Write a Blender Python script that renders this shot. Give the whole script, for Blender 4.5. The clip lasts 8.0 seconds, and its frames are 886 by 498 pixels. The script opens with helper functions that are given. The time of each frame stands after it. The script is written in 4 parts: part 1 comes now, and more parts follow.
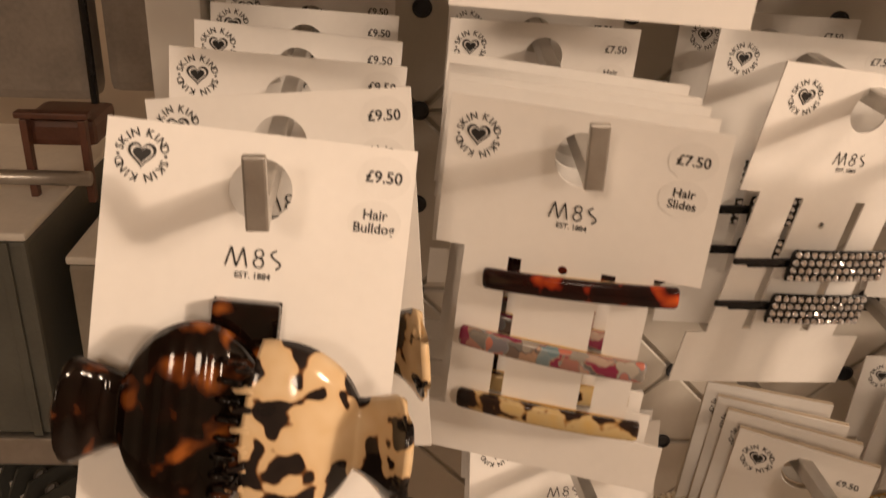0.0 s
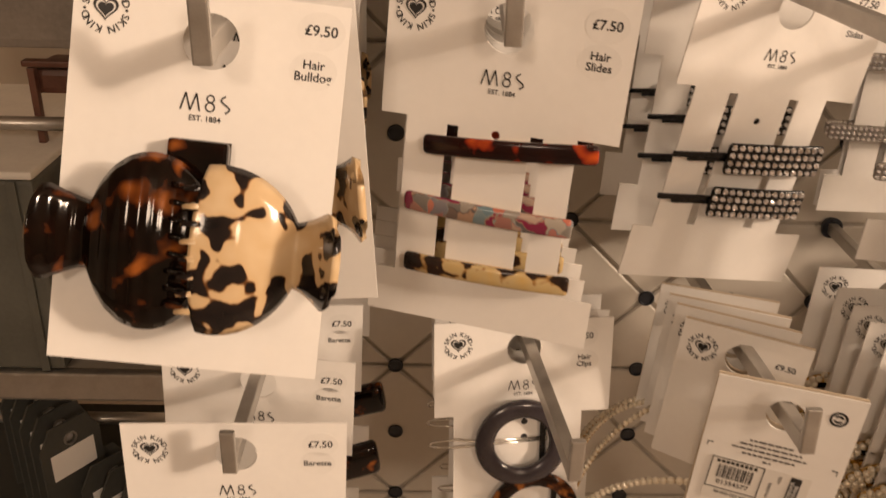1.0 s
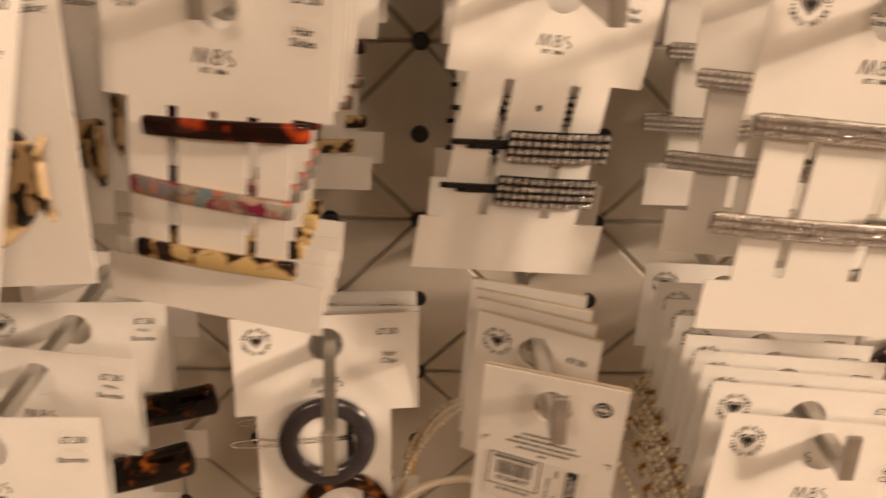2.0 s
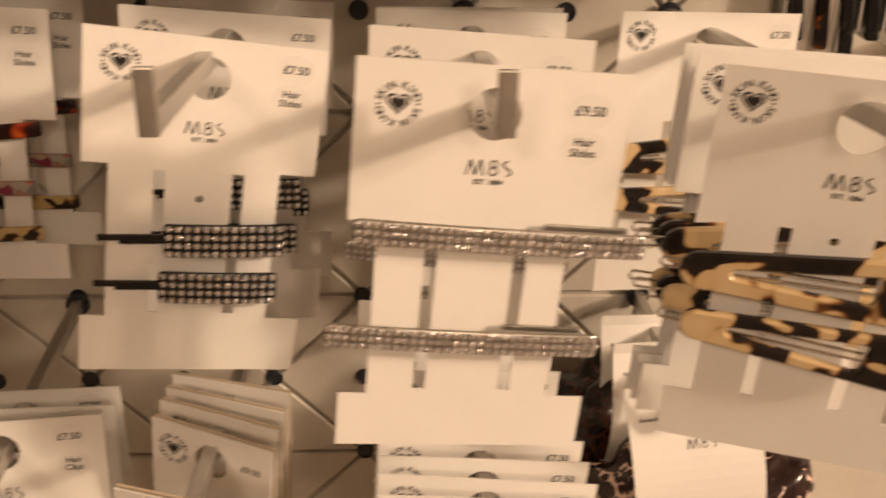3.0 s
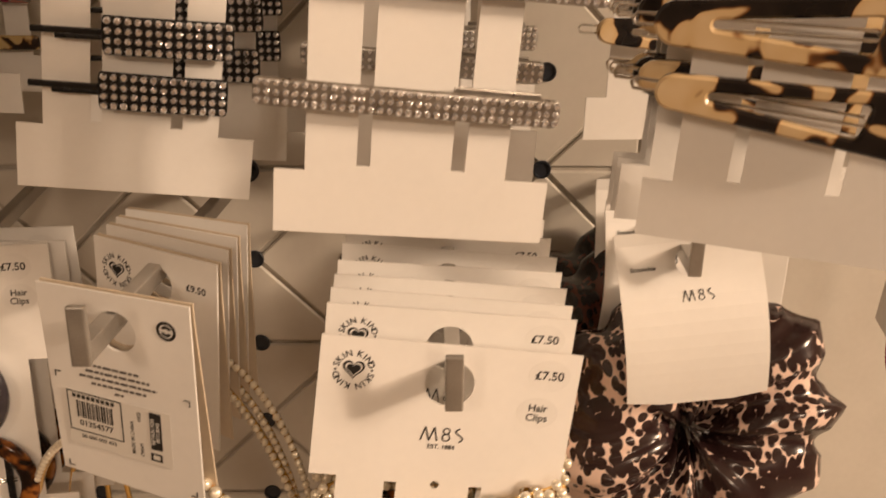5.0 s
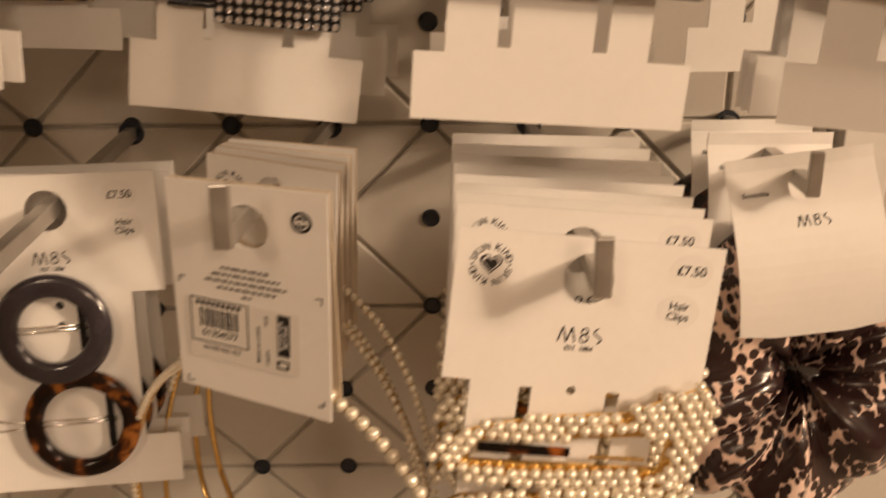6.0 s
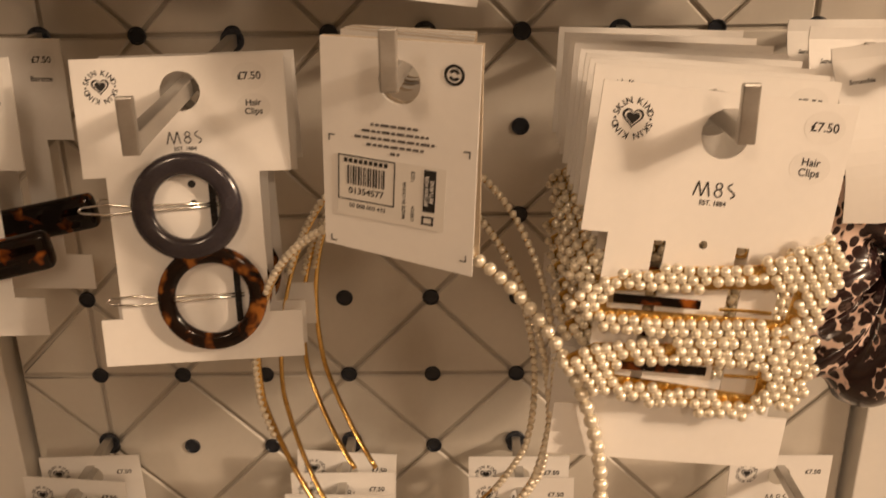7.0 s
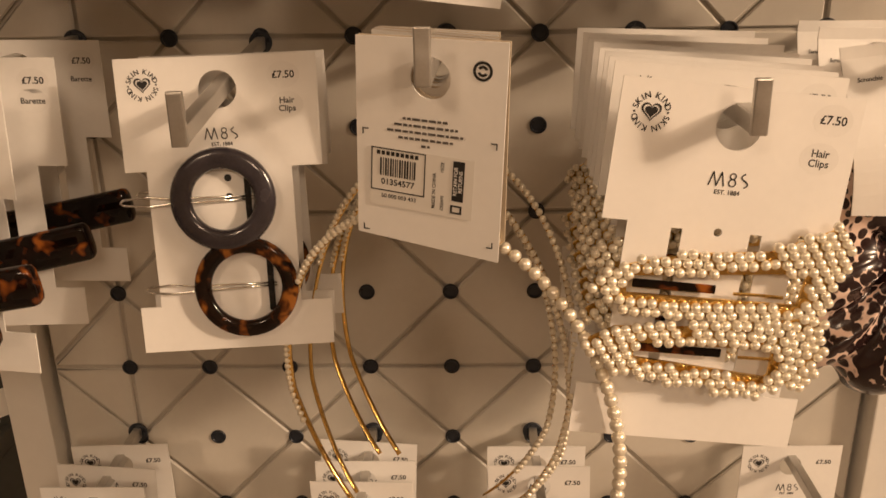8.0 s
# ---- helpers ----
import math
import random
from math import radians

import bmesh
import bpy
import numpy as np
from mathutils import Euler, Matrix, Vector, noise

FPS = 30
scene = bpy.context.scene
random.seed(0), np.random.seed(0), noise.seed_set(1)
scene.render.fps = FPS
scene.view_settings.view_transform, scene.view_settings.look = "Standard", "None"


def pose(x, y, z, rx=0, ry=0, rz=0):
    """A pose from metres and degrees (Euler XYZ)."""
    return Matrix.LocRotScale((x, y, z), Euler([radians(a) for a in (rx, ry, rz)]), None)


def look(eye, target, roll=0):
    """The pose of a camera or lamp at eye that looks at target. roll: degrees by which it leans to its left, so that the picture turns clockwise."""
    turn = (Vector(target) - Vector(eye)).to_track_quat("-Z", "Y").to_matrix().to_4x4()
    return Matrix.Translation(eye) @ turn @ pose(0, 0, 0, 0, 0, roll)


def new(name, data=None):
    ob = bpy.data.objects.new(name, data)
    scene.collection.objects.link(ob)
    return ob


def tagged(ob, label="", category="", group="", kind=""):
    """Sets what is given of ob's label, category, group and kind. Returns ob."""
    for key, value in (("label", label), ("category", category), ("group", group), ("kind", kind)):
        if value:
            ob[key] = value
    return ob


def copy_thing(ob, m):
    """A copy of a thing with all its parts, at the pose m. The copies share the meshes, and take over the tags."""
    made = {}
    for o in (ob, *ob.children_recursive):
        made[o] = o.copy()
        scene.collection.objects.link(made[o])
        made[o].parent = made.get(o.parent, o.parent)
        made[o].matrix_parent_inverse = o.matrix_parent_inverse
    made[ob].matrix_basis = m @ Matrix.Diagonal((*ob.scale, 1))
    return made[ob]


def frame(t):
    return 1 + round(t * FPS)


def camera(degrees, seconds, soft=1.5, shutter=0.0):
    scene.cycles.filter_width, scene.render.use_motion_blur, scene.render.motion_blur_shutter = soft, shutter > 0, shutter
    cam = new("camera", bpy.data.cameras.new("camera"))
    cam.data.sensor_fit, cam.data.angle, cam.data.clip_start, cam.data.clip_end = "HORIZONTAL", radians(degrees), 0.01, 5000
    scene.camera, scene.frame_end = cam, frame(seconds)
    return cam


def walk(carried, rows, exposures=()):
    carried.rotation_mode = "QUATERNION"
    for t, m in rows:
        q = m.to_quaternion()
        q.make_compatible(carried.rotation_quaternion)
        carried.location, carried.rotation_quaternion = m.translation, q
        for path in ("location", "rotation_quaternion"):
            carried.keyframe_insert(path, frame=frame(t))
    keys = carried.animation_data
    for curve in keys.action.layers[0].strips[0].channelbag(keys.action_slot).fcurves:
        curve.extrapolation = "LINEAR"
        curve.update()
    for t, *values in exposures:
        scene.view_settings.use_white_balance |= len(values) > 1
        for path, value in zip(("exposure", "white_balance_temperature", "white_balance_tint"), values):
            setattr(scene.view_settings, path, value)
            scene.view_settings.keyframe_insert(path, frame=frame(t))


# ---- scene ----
cam = camera(53.1, 8.0, 1.5, 0.5)
PATH = [
    (0, (-0.02, -0.041, 1.427), (0.062, 1.764, 0.568), 2.3),
    (0.5, (-0.011, -0.057, 1.409), (0.055, 1.751, 0.557), 1.6),
    (1, (0.004, -0.082, 1.4), (0.037, 1.727, 0.548), 1.5),
    (1.2, (0.008, -0.089, 1.397), (0.039, 1.724, 0.554), 1.3),
    (2.3, (0.127, -0.071, 1.387), (0.182, 1.763, 0.591), 1.3),
    (2.5, (0.149, -0.063, 1.397), (0.224, 1.776, 0.613), 1.3),
    (3, (0.198, -0.051, 1.404), (0.324, 1.798, 0.652), 1.2),
    (3.5, (0.239, -0.051, 1.409), (0.374, 1.804, 0.674), 1.2),
    (4, (0.248, -0.054, 1.404), (0.367, 1.802, 0.67), 1.7),
    (4.3, (0.242, -0.056, 1.386), (0.338, 1.799, 0.647), 1.9),
    (4.5, (0.239, -0.053, 1.359), (0.313, 1.802, 0.614), 1.8),
    (4.7, (0.232, -0.052, 1.345), (0.294, 1.8, 0.593), 1.3),
    (5.8, (0.202, -0.051, 1.298), (0.214, 1.829, 0.616), -0.5),
    (6, (0.189, -0.059, 1.289), (0.198, 1.827, 0.624), -0.6),
    (6.5, (0.165, -0.072, 1.275), (0.151, 1.81, 0.597), -0.7),
    (7, (0.152, -0.083, 1.26), (0.114, 1.783, 0.541), -0.9),
    (7.5, (0.147, -0.093, 1.256), (0.089, 1.77, 0.531), -1.2),
    (8, (0.146, -0.1, 1.26), (0.088, 1.77, 0.554), -1.1),
]
BALANCE = [(0, 0.0, 5860, 10), (1.2, 0.08, 5900, 10), (3, 0.05, 6240, 10), (4.5, 0.05, 6060, 10), (5.8, -0.12, 6240, 10), (6.5, -0.12, 6340, 10), (8, -0.12, 6420, 10)]
walk(cam, [(t, look(eye, target, roll)) for t, eye, target, roll in PATH], BALANCE)

# ---- world and light ----
world = bpy.data.worlds.new("shop_air")
scene.world = world
world.use_nodes = True
world.node_tree.nodes["Background"].inputs[0].default_value = (1.0, 0.72, 0.48, 1)
world.node_tree.nodes["Background"].inputs[1].default_value = 0.10


def lamp(place, target, size, watts, colour=(1.0, 0.70, 0.455)):
    data = bpy.data.lights.new("spot_lamp", "AREA")
    data.shape, data.size, data.energy, data.color = "DISK", size, watts, colour
    ob = new("spot_lamp", data)
    ob.matrix_world = look(place, target)
    return ob


lamp((3.25, -1.40, 2.45), (0.15, 0.25, 1.25), 0.20, 58)
lamp((2.95, -1.25, 2.80), (0.15, 0.25, 1.25), 0.60, 48)
lamp((3.9, -1.5, 2.65), (0.15, 0.25, 1.25), 0.60, 57)
# two more out of view at the front, added as fill to brighten the cards
lamp((-0.80, -2.30, 2.60), (-0.05, 0.25, 1.25), 0.45, 14)
lamp((1.2, -3.0, 2.60), (0.2, 0.25, 1.2), 0.45, 20)

# ---- materials ----


def mat(name, rough=0.5, metal=0.0, coat=0.0):
    m = bpy.data.materials.new(name)
    m.use_nodes = True
    b = m.node_tree.nodes["Principled BSDF"]
    b.inputs["Roughness"].default_value = rough
    b.inputs["Metallic"].default_value = metal
    b.inputs["Coat Weight"].default_value = coat
    b.inputs["Coat Roughness"].default_value = 0.10
    return m, m.node_tree.nodes, m.node_tree.links, b


def noise_node(nodes, links, scale, detail=3.0, rough=0.55, warp=0.0, offset=(0, 0, 0)):
    co = nodes.new("ShaderNodeTexCoord")
    mp = nodes.new("ShaderNodeMapping")
    mp.inputs["Location"].default_value = offset
    links.new(co.outputs["Object"], mp.inputs["Vector"])
    n = nodes.new("ShaderNodeTexNoise")
    n.inputs["Scale"].default_value, n.inputs["Detail"].default_value = scale, detail
    n.inputs["Roughness"].default_value, n.inputs["Distortion"].default_value = rough, warp
    links.new(mp.outputs["Vector"], n.inputs["Vector"])
    return n


def ramp(nodes, links, source, stops):
    r = nodes.new("ShaderNodeValToRGB")
    while len(r.color_ramp.elements) < len(stops):
        r.color_ramp.elements.new(0.5)
    for e, (p, c) in zip(r.color_ramp.elements, stops):
        e.position, e.color = p, (*c, 1)
    links.new(source, r.inputs["Fac"])
    return r


def relief(nodes, links, b, source, strength, distance):
    bump = nodes.new("ShaderNodeBump")
    bump.inputs["Strength"].default_value, bump.inputs["Distance"].default_value = strength, distance
    links.new(source, bump.inputs["Height"])
    links.new(bump.outputs["Normal"], b.inputs["Normal"])


def plain(name, colour, rough=0.5, metal=0.0, scale=60.0, vary=0.12, bump=0.0, coat=0.0):
    """A surface of one colour with mottling at two scales and a fine relief."""
    m, nodes, links, b = mat(name, rough, metal, coat)
    n1, n2 = noise_node(nodes, links, scale, 4), noise_node(nodes, links, scale * 12, 2)
    mix = nodes.new("ShaderNodeMath")
    mix.operation = "MULTIPLY_ADD"
    mix.inputs[1].default_value = 0.35
    links.new(n2.outputs["Fac"], mix.inputs[0])
    links.new(n1.outputs["Fac"], mix.inputs[2])
    lo, hi = [tuple(max(0, c * k) for c in colour) for k in (1 - vary, 1 + vary * 0.6)]
    r = ramp(nodes, links, mix.outputs[0], [(0.45, lo), (0.9, hi)])
    links.new(r.outputs["Color"], b.inputs["Base Color"])
    rr = ramp(nodes, links, n1.outputs["Fac"], [(0.3, (max(0, rough - 0.06),) * 3), (0.7, (min(1, rough + 0.08),) * 3)])
    links.new(rr.outputs["Color"], b.inputs["Roughness"])
    if bump:
        relief(nodes, links, b, n2.outputs["Fac"], bump, 0.0004)
    return m


def blotched(name, stops, scale, warp=0.6, rough=0.16, offset=(0, 0, 0), detail=1.6):
    """Cellulose acetate with blotches: a glossy coat over a warped two-scale pattern."""
    m, nodes, links, b = mat(name, rough, 0.0, 0.22)
    b.inputs["Specular IOR Level"].default_value = 0.26
    n = noise_node(nodes, links, scale, detail, 0.5, warp, offset)
    info, shift = nodes.new("ShaderNodeObjectInfo"), nodes.new("ShaderNodeVectorMath")
    shift.operation = "SCALE"
    shift.inputs[0].default_value = (0.9, 0.4, 0.7)
    links.new(info.outputs["Random"], shift.inputs["Scale"])
    for node in list(nodes):
        if node.type == "MAPPING":
            links.new(shift.outputs[0], node.inputs["Location"])
    r = ramp(nodes, links, n.outputs["Fac"], stops)
    links.new(r.outputs["Color"], b.inputs["Base Color"])
    b.inputs["Subsurface Weight"].default_value = 0.0
    return m


CARD = plain("white_card", (0.86, 0.845, 0.82), 0.45, scale=25, vary=0.035, bump=0.05)
CARD_BACK = plain("kraft_card", (0.66, 0.56, 0.43), 0.7, scale=40, vary=0.08, bump=0.1)
INK = plain("black_ink", (0.018, 0.017, 0.017), 0.5, scale=200, vary=0.3)
GREY_INK = plain("grey_ink", (0.10, 0.09, 0.085), 0.5, scale=200, vary=0.3)
STICKER = plain("clear_sticker", (0.83, 0.815, 0.79), 0.32, scale=80, vary=0.05)
PANEL = plain("laminate_panel", (0.60, 0.565, 0.505), 0.42, scale=14, vary=0.06, bump=0.06)
SEAM = plain("panel_seam", (0.50, 0.46, 0.40), 0.6, scale=40, vary=0.15)
STEEL = plain("satin_steel", (0.52, 0.50, 0.47), 0.34, 0.85, scale=120, vary=0.12, bump=0.05)
GROMMET = plain("dark_plastic_and_hole_shade", (0.020, 0.024, 0.034), 0.3, scale=200, vary=0.3)
WHITE_PAINT = plain("white_paint", (0.78, 0.76, 0.72), 0.4, scale=10, vary=0.04, bump=0.03)
BLACK_METAL = plain("black_enamel", (0.012, 0.012, 0.013), 0.22, 0.3, scale=200, vary=0.3)
SILVER = plain("silver_metal", (0.80, 0.78, 0.74), 0.16, 1.0, scale=200, vary=0.1)
DULL_SILVER = plain("dull_silver", (0.46, 0.44, 0.41), 0.3, 1.0, scale=200, vary=0.15)
GOLD = plain("gold_metal", (0.86, 0.58, 0.20), 0.18, 1.0, scale=200, vary=0.12)
PEARL = plain("pearl", (0.97, 0.90, 0.74), 0.30, 0.42, scale=300, vary=0.08, coat=1.0)
pearl_node = PEARL.node_tree.nodes["Principled BSDF"]
pearl_node.inputs["Coat IOR"].default_value, pearl_node.inputs["Coat Roughness"].default_value = 2.2, 0.14
GEM = plain("cut_crystal", (0.92, 0.92, 0.95), 0.07, 0.88, scale=400, vary=0.15)
GREY_ACETATE = plain("grey_acetate", (0.036, 0.031, 0.040), 0.2, scale=90, vary=0.35, coat=0.7)
TORT_LIGHT = blotched("blonde_tortoiseshell", [(0.30, (0.010, 0.008, 0.008)), (0.496, (0.020, 0.015, 0.013)), (0.512, (0.20, 0.085, 0.026)), (0.530, (0.62, 0.45, 0.24)), (0.8, (0.72, 0.57, 0.36))], 84, 0.30, 0.16, (0, 0, 0), 1.3)
TORT_CLAW = blotched("large_blonde_tortoiseshell", [(0.30, (0.010, 0.008, 0.008)), (0.470, (0.018, 0.013, 0.012)), (0.480, (0.16, 0.065, 0.020)), (0.494, (0.62, 0.45, 0.25)), (0.8, (0.70, 0.55, 0.35))], 118, 0.25, 0.10, (0, 0, 0), 1.5)
TORT_DARK = blotched("dark_tortoiseshell", [(0.3, (0.003, 0.0018, 0.0014)), (0.50, (0.006, 0.0028, 0.0018)), (0.555, (0.009, 0.003, 0.002)), (0.615, (0.10, 0.027, 0.006)), (0.71, (0.28, 0.085, 0.013))], 130, 0.3, 0.07)
TORT_RING = blotched("brown_tortoiseshell", [(0.3, (0.008, 0.004, 0.003)), (0.47, (0.016, 0.007, 0.004)), (0.53, (0.09, 0.028, 0.007)), (0.62, (0.30, 0.11, 0.020))], 150, 0.3, 0.12)
TORT_RED = blotched("red_tortoiseshell", [(0.3, (0.010, 0.004, 0.004)), (0.545, (0.022, 0.005, 0.004)), (0.59, (0.22, 0.022, 0.007)), (0.70, (0.50, 0.085, 0.012))], 125, 0.2)
TORT_SAND = blotched("sand_tortoiseshell", [(0.3, (0.015, 0.010, 0.008)), (0.45, (0.03, 0.016, 0.011)), (0.475, (0.35, 0.20, 0.07)), (0.50, (0.52, 0.40, 0.20)), (0.75, (0.55, 0.38, 0.14))], 150, 0.2)


def confetti(name):
    """Acetate of many small coloured chips."""
    m, nodes, links, b = mat(name, 0.2, 0.0, 0.6)
    co, n = nodes.new("ShaderNodeTexCoord"), nodes.new("ShaderNodeTexNoise")
    n.inputs["Scale"].default_value = 160
    links.new(co.outputs["Object"], n.inputs["Vector"])
    add = nodes.new("ShaderNodeVectorMath")
    add.operation = "MULTIPLY_ADD"
    add.inputs[1].default_value = (0.007, 0.007, 0.007)
    links.new(n.outputs["Color"], add.inputs[0])
    links.new(co.outputs["Object"], add.inputs[2])
    v = nodes.new("ShaderNodeTexVoronoi")
    v.feature = "SMOOTH_F1"
    v.inputs["Scale"].default_value, v.inputs["Smoothness"].default_value = 210, 0.15
    links.new(add.outputs[0], v.inputs["Vector"])
    sep = nodes.new("ShaderNodeSeparateColor")
    links.new(v.outputs["Color"], sep.inputs[0])
    r = ramp(nodes, links, sep.outputs[0], [(0.10, (0.20, 0.02, 0.06)), (0.25, (0.42, 0.27, 0.18)), (0.40, (0.06, 0.06, 0.07)), (0.52, (0.38, 0.34, 0.29)), (0.64, (0.10, 0.19, 0.24)), (0.78, (0.46, 0.14, 0.09)), (0.90, (0.40, 0.30, 0.24))])
    links.new(r.outputs["Color"], b.inputs["Base Color"])
    return m


CONFETTI = confetti("multicolour_acetate")
MAGENTA = blotched("magenta_acetate", [(0.35, (0.20, 0.008, 0.04)), (0.5, (0.42, 0.02, 0.10)), (0.6, (0.03, 0.01, 0.015)), (0.7, (0.55, 0.10, 0.12))], 90, 0.6)
POUCH = plain("grey_brown_cloth", (0.27, 0.24, 0.21), 0.85, scale=30, vary=0.25, bump=0.5)
DARK_CARD = plain("slate_card", (0.060, 0.062, 0.056), 0.6, scale=25, vary=0.2)
GREY_BOARD = plain("grey_board", (0.12, 0.122, 0.105), 0.6, scale=25, vary=0.2)
BEIGE_BOARD = plain("beige_board", (0.34, 0.31, 0.26), 0.6, scale=25, vary=0.12)
LIT_TOP_BOARD = plain("lit_top_board", (0.80, 0.77, 0.71), 0.6, scale=25, vary=0.08)
BROWN = plain("brown_leather", (0.13, 0.055, 0.035), 0.45, scale=50, vary=0.3, bump=0.2)
ORANGE_WOOD = plain("warm_wood", (0.55, 0.34, 0.15), 0.5, scale=20, vary=0.3, bump=0.1)
WALL = plain("cream_wall", (0.55, 0.47, 0.37), 0.8, scale=4, vary=0.08)
FLOOR = plain("floor_vinyl", (0.30, 0.25, 0.20), 0.5, scale=6, vary=0.2)


def snake(name, light, dark):
    m, nodes, links, b = mat(name, 0.23, 0.0, 0.25)
    co = nodes.new("ShaderNodeTexCoord")
    n = nodes.new("ShaderNodeTexNoise")
    n.inputs["Scale"].default_value = 35
    links.new(co.outputs["Object"], n.inputs["Vector"])
    add = nodes.new("ShaderNodeVectorMath")
    add.operation = "MULTIPLY_ADD"
    add.inputs[1].default_value = (0.012, 0.012, 0.012)
    links.new(n.outputs["Color"], add.inputs[0])
    links.new(co.outputs["Object"], add.inputs[2])
    oval = nodes.new("ShaderNodeMapping")
    oval.inputs["Rotation"].default_value, oval.inputs["Scale"].default_value = (0.0, 0.5, 0.0), (1.0, 1.0, 0.66)
    links.new(add.outputs[0], oval.inputs["Vector"])
    v = nodes.new("ShaderNodeTexVoronoi")
    v.inputs["Scale"].default_value, v.inputs["Randomness"].default_value = 250, 0.7
    links.new(oval.outputs["Vector"], v.inputs["Vector"])
    big = nodes.new("ShaderNodeTexNoise")
    big.inputs["Scale"].default_value = 30
    links.new(co.outputs["Object"], big.inputs["Vector"])
    reach = nodes.new("ShaderNodeMath")
    reach.operation = "MULTIPLY_ADD"
    reach.inputs[1].default_value, reach.inputs[2].default_value = 1.5, -1.37
    links.new(big.outputs["Fac"], reach.inputs[0])
    sub = nodes.new("ShaderNodeMath")
    links.new(v.outputs["Distance"], sub.inputs[0])
    links.new(reach.outputs[0], sub.inputs[1])
    r = ramp(nodes, links, sub.outputs[0], [(0.0, dark), (0.07, light)])
    links.new(r.outputs["Color"], b.inputs["Base Color"])
    relief(nodes, links, b, big.outputs["Fac"], 0.3, 0.002)
    return m


SNAKE = snake("snake_satin", (0.82, 0.63, 0.54), (0.026, 0.012, 0.012))
SNAKE_DARK = snake("dark_leopard_satin", (0.10, 0.035, 0.025), (0.010, 0.007, 0.008))

# ---- building helpers ----


def part(name, bm, material, parent=None, label="", smooth=False):
    me = bpy.data.meshes.new(name)
    bm.normal_update()
    bm.to_mesh(me)
    bm.free()
    return hung(name, me, material, parent, label, smooth)


def hung(name, me, material, parent=None, label="", smooth=False):
    if material and not me.materials:
        me.materials.append(material)
    if smooth:
        for p in me.polygons:
            p.use_smooth = True
    ob = new(name, me)
    if parent:
        ob.parent = parent
    if label:
        tagged(ob, label)
    return ob


def base(name, label, category, group="", kind=""):
    return tagged(new(name), label, category, group, kind)


def box(bm, x0, x1, y0, y1, z0, z1, bevel=0.0):
    made = bmesh.ops.create_cube(bm, size=1.0)["verts"]
    bmesh.ops.transform(bm, matrix=Matrix.Translation(((x0 + x1) / 2, (y0 + y1) / 2, (z0 + z1) / 2)) @ Matrix.Diagonal((x1 - x0, y1 - y0, z1 - z0, 1)), verts=made)
    if bevel:
        edges = list({e for v in made for e in v.link_edges})
        bmesh.ops.bevel(bm, geom=edges, offset=bevel, segments=2, affect="EDGES", profile=0.6)
    return bm


def boxed(name, x0, x1, y0, y1, z0, z1, material, parent=None, label="", bevel=0.0):
    return part(name, box(bmesh.new(), x0, x1, y0, y1, z0, z1, bevel), material, parent, label)


def circle(cx, cz, r, n=20):
    return [(cx + r * math.cos(2 * math.pi * k / n), cz + r * math.sin(2 * math.pi * k / n)) for k in range(n)]


def rect(x0, x1, z0, z1):
    return [(x0, z0), (x1, z0), (x1, z1), (x0, z1)]


def area(pts):
    return sum(a[0] * b[1] - b[0] * a[1] for a, b in zip(pts, pts[1:] + pts[:1])) / 2


def inset(pts, d):
    """The loop moved inwards by d (its own left side when it runs counter-clockwise)."""
    out = []
    for p, q, r in zip(pts[-1:] + pts[:-1], pts, pts[1:] + pts[:1]):
        a, b = Vector((q[0] - p[0], q[1] - p[1])), Vector((r[0] - q[0], r[1] - q[1]))
        a.normalize(), b.normalize()
        n = Vector((-a.y - b.y, a.x + b.x))
        n = n / max(0.3, n.length_squared) * 2
        out.append((q[0] + n.x * d, q[1] + n.y * d))
    return out


def slab(loops, front, back, chamfer=0.0, bend=None):
    """A sheet with holes in the x, z plane: loops[0] is the outline, the others are openings; y runs from front to back."""
    loops = [list(l) if (area(l) > 0) == (k == 0) else list(l)[::-1] for k, l in enumerate(loops)]
    bm = bmesh.new()
    rings = []
    levels = [(front, chamfer), (front + chamfer, 0.0), (back - chamfer, 0.0), (back, chamfer)] if chamfer else [(front, 0.0), (back, 0.0)]
    for y, d in levels:
        rings.append([[bm.verts.new((x, y, z)) for x, z in (inset(l, d) if d else l)] for l in loops])
    for near, far in zip(rings, rings[1:]):
        for a, b in zip(near, far):
            for k in range(len(a)):
                j = (k + 1) % len(a)
                bm.faces.new((a[k], b[k], b[j], a[j]))
    for ring in (rings[0], rings[-1]):
        edges = [bm.edges.get((l[k], l[(k + 1) % len(l)])) for l in ring for k in range(len(l))]
        bmesh.ops.triangle_fill(bm, use_beauty=True, use_dissolve=False, edges=edges)
    if bend:
        low, high = min(v.co.z for v in bm.verts), max(v.co.z for v in bm.verts)
        for k in range(1, 14):
            bmesh.ops.bisect_plane(bm, geom=bm.verts[:] + bm.edges[:] + bm.faces[:], dist=1e-6, plane_co=(0, 0, low + (high - low) * k / 14), plane_no=(0, 0, 1))
        for v in bm.verts:
            v.co.y += bend(v.co.x, v.co.z)
    bmesh.ops.recalc_face_normals(bm, faces=bm.faces)
    return bm


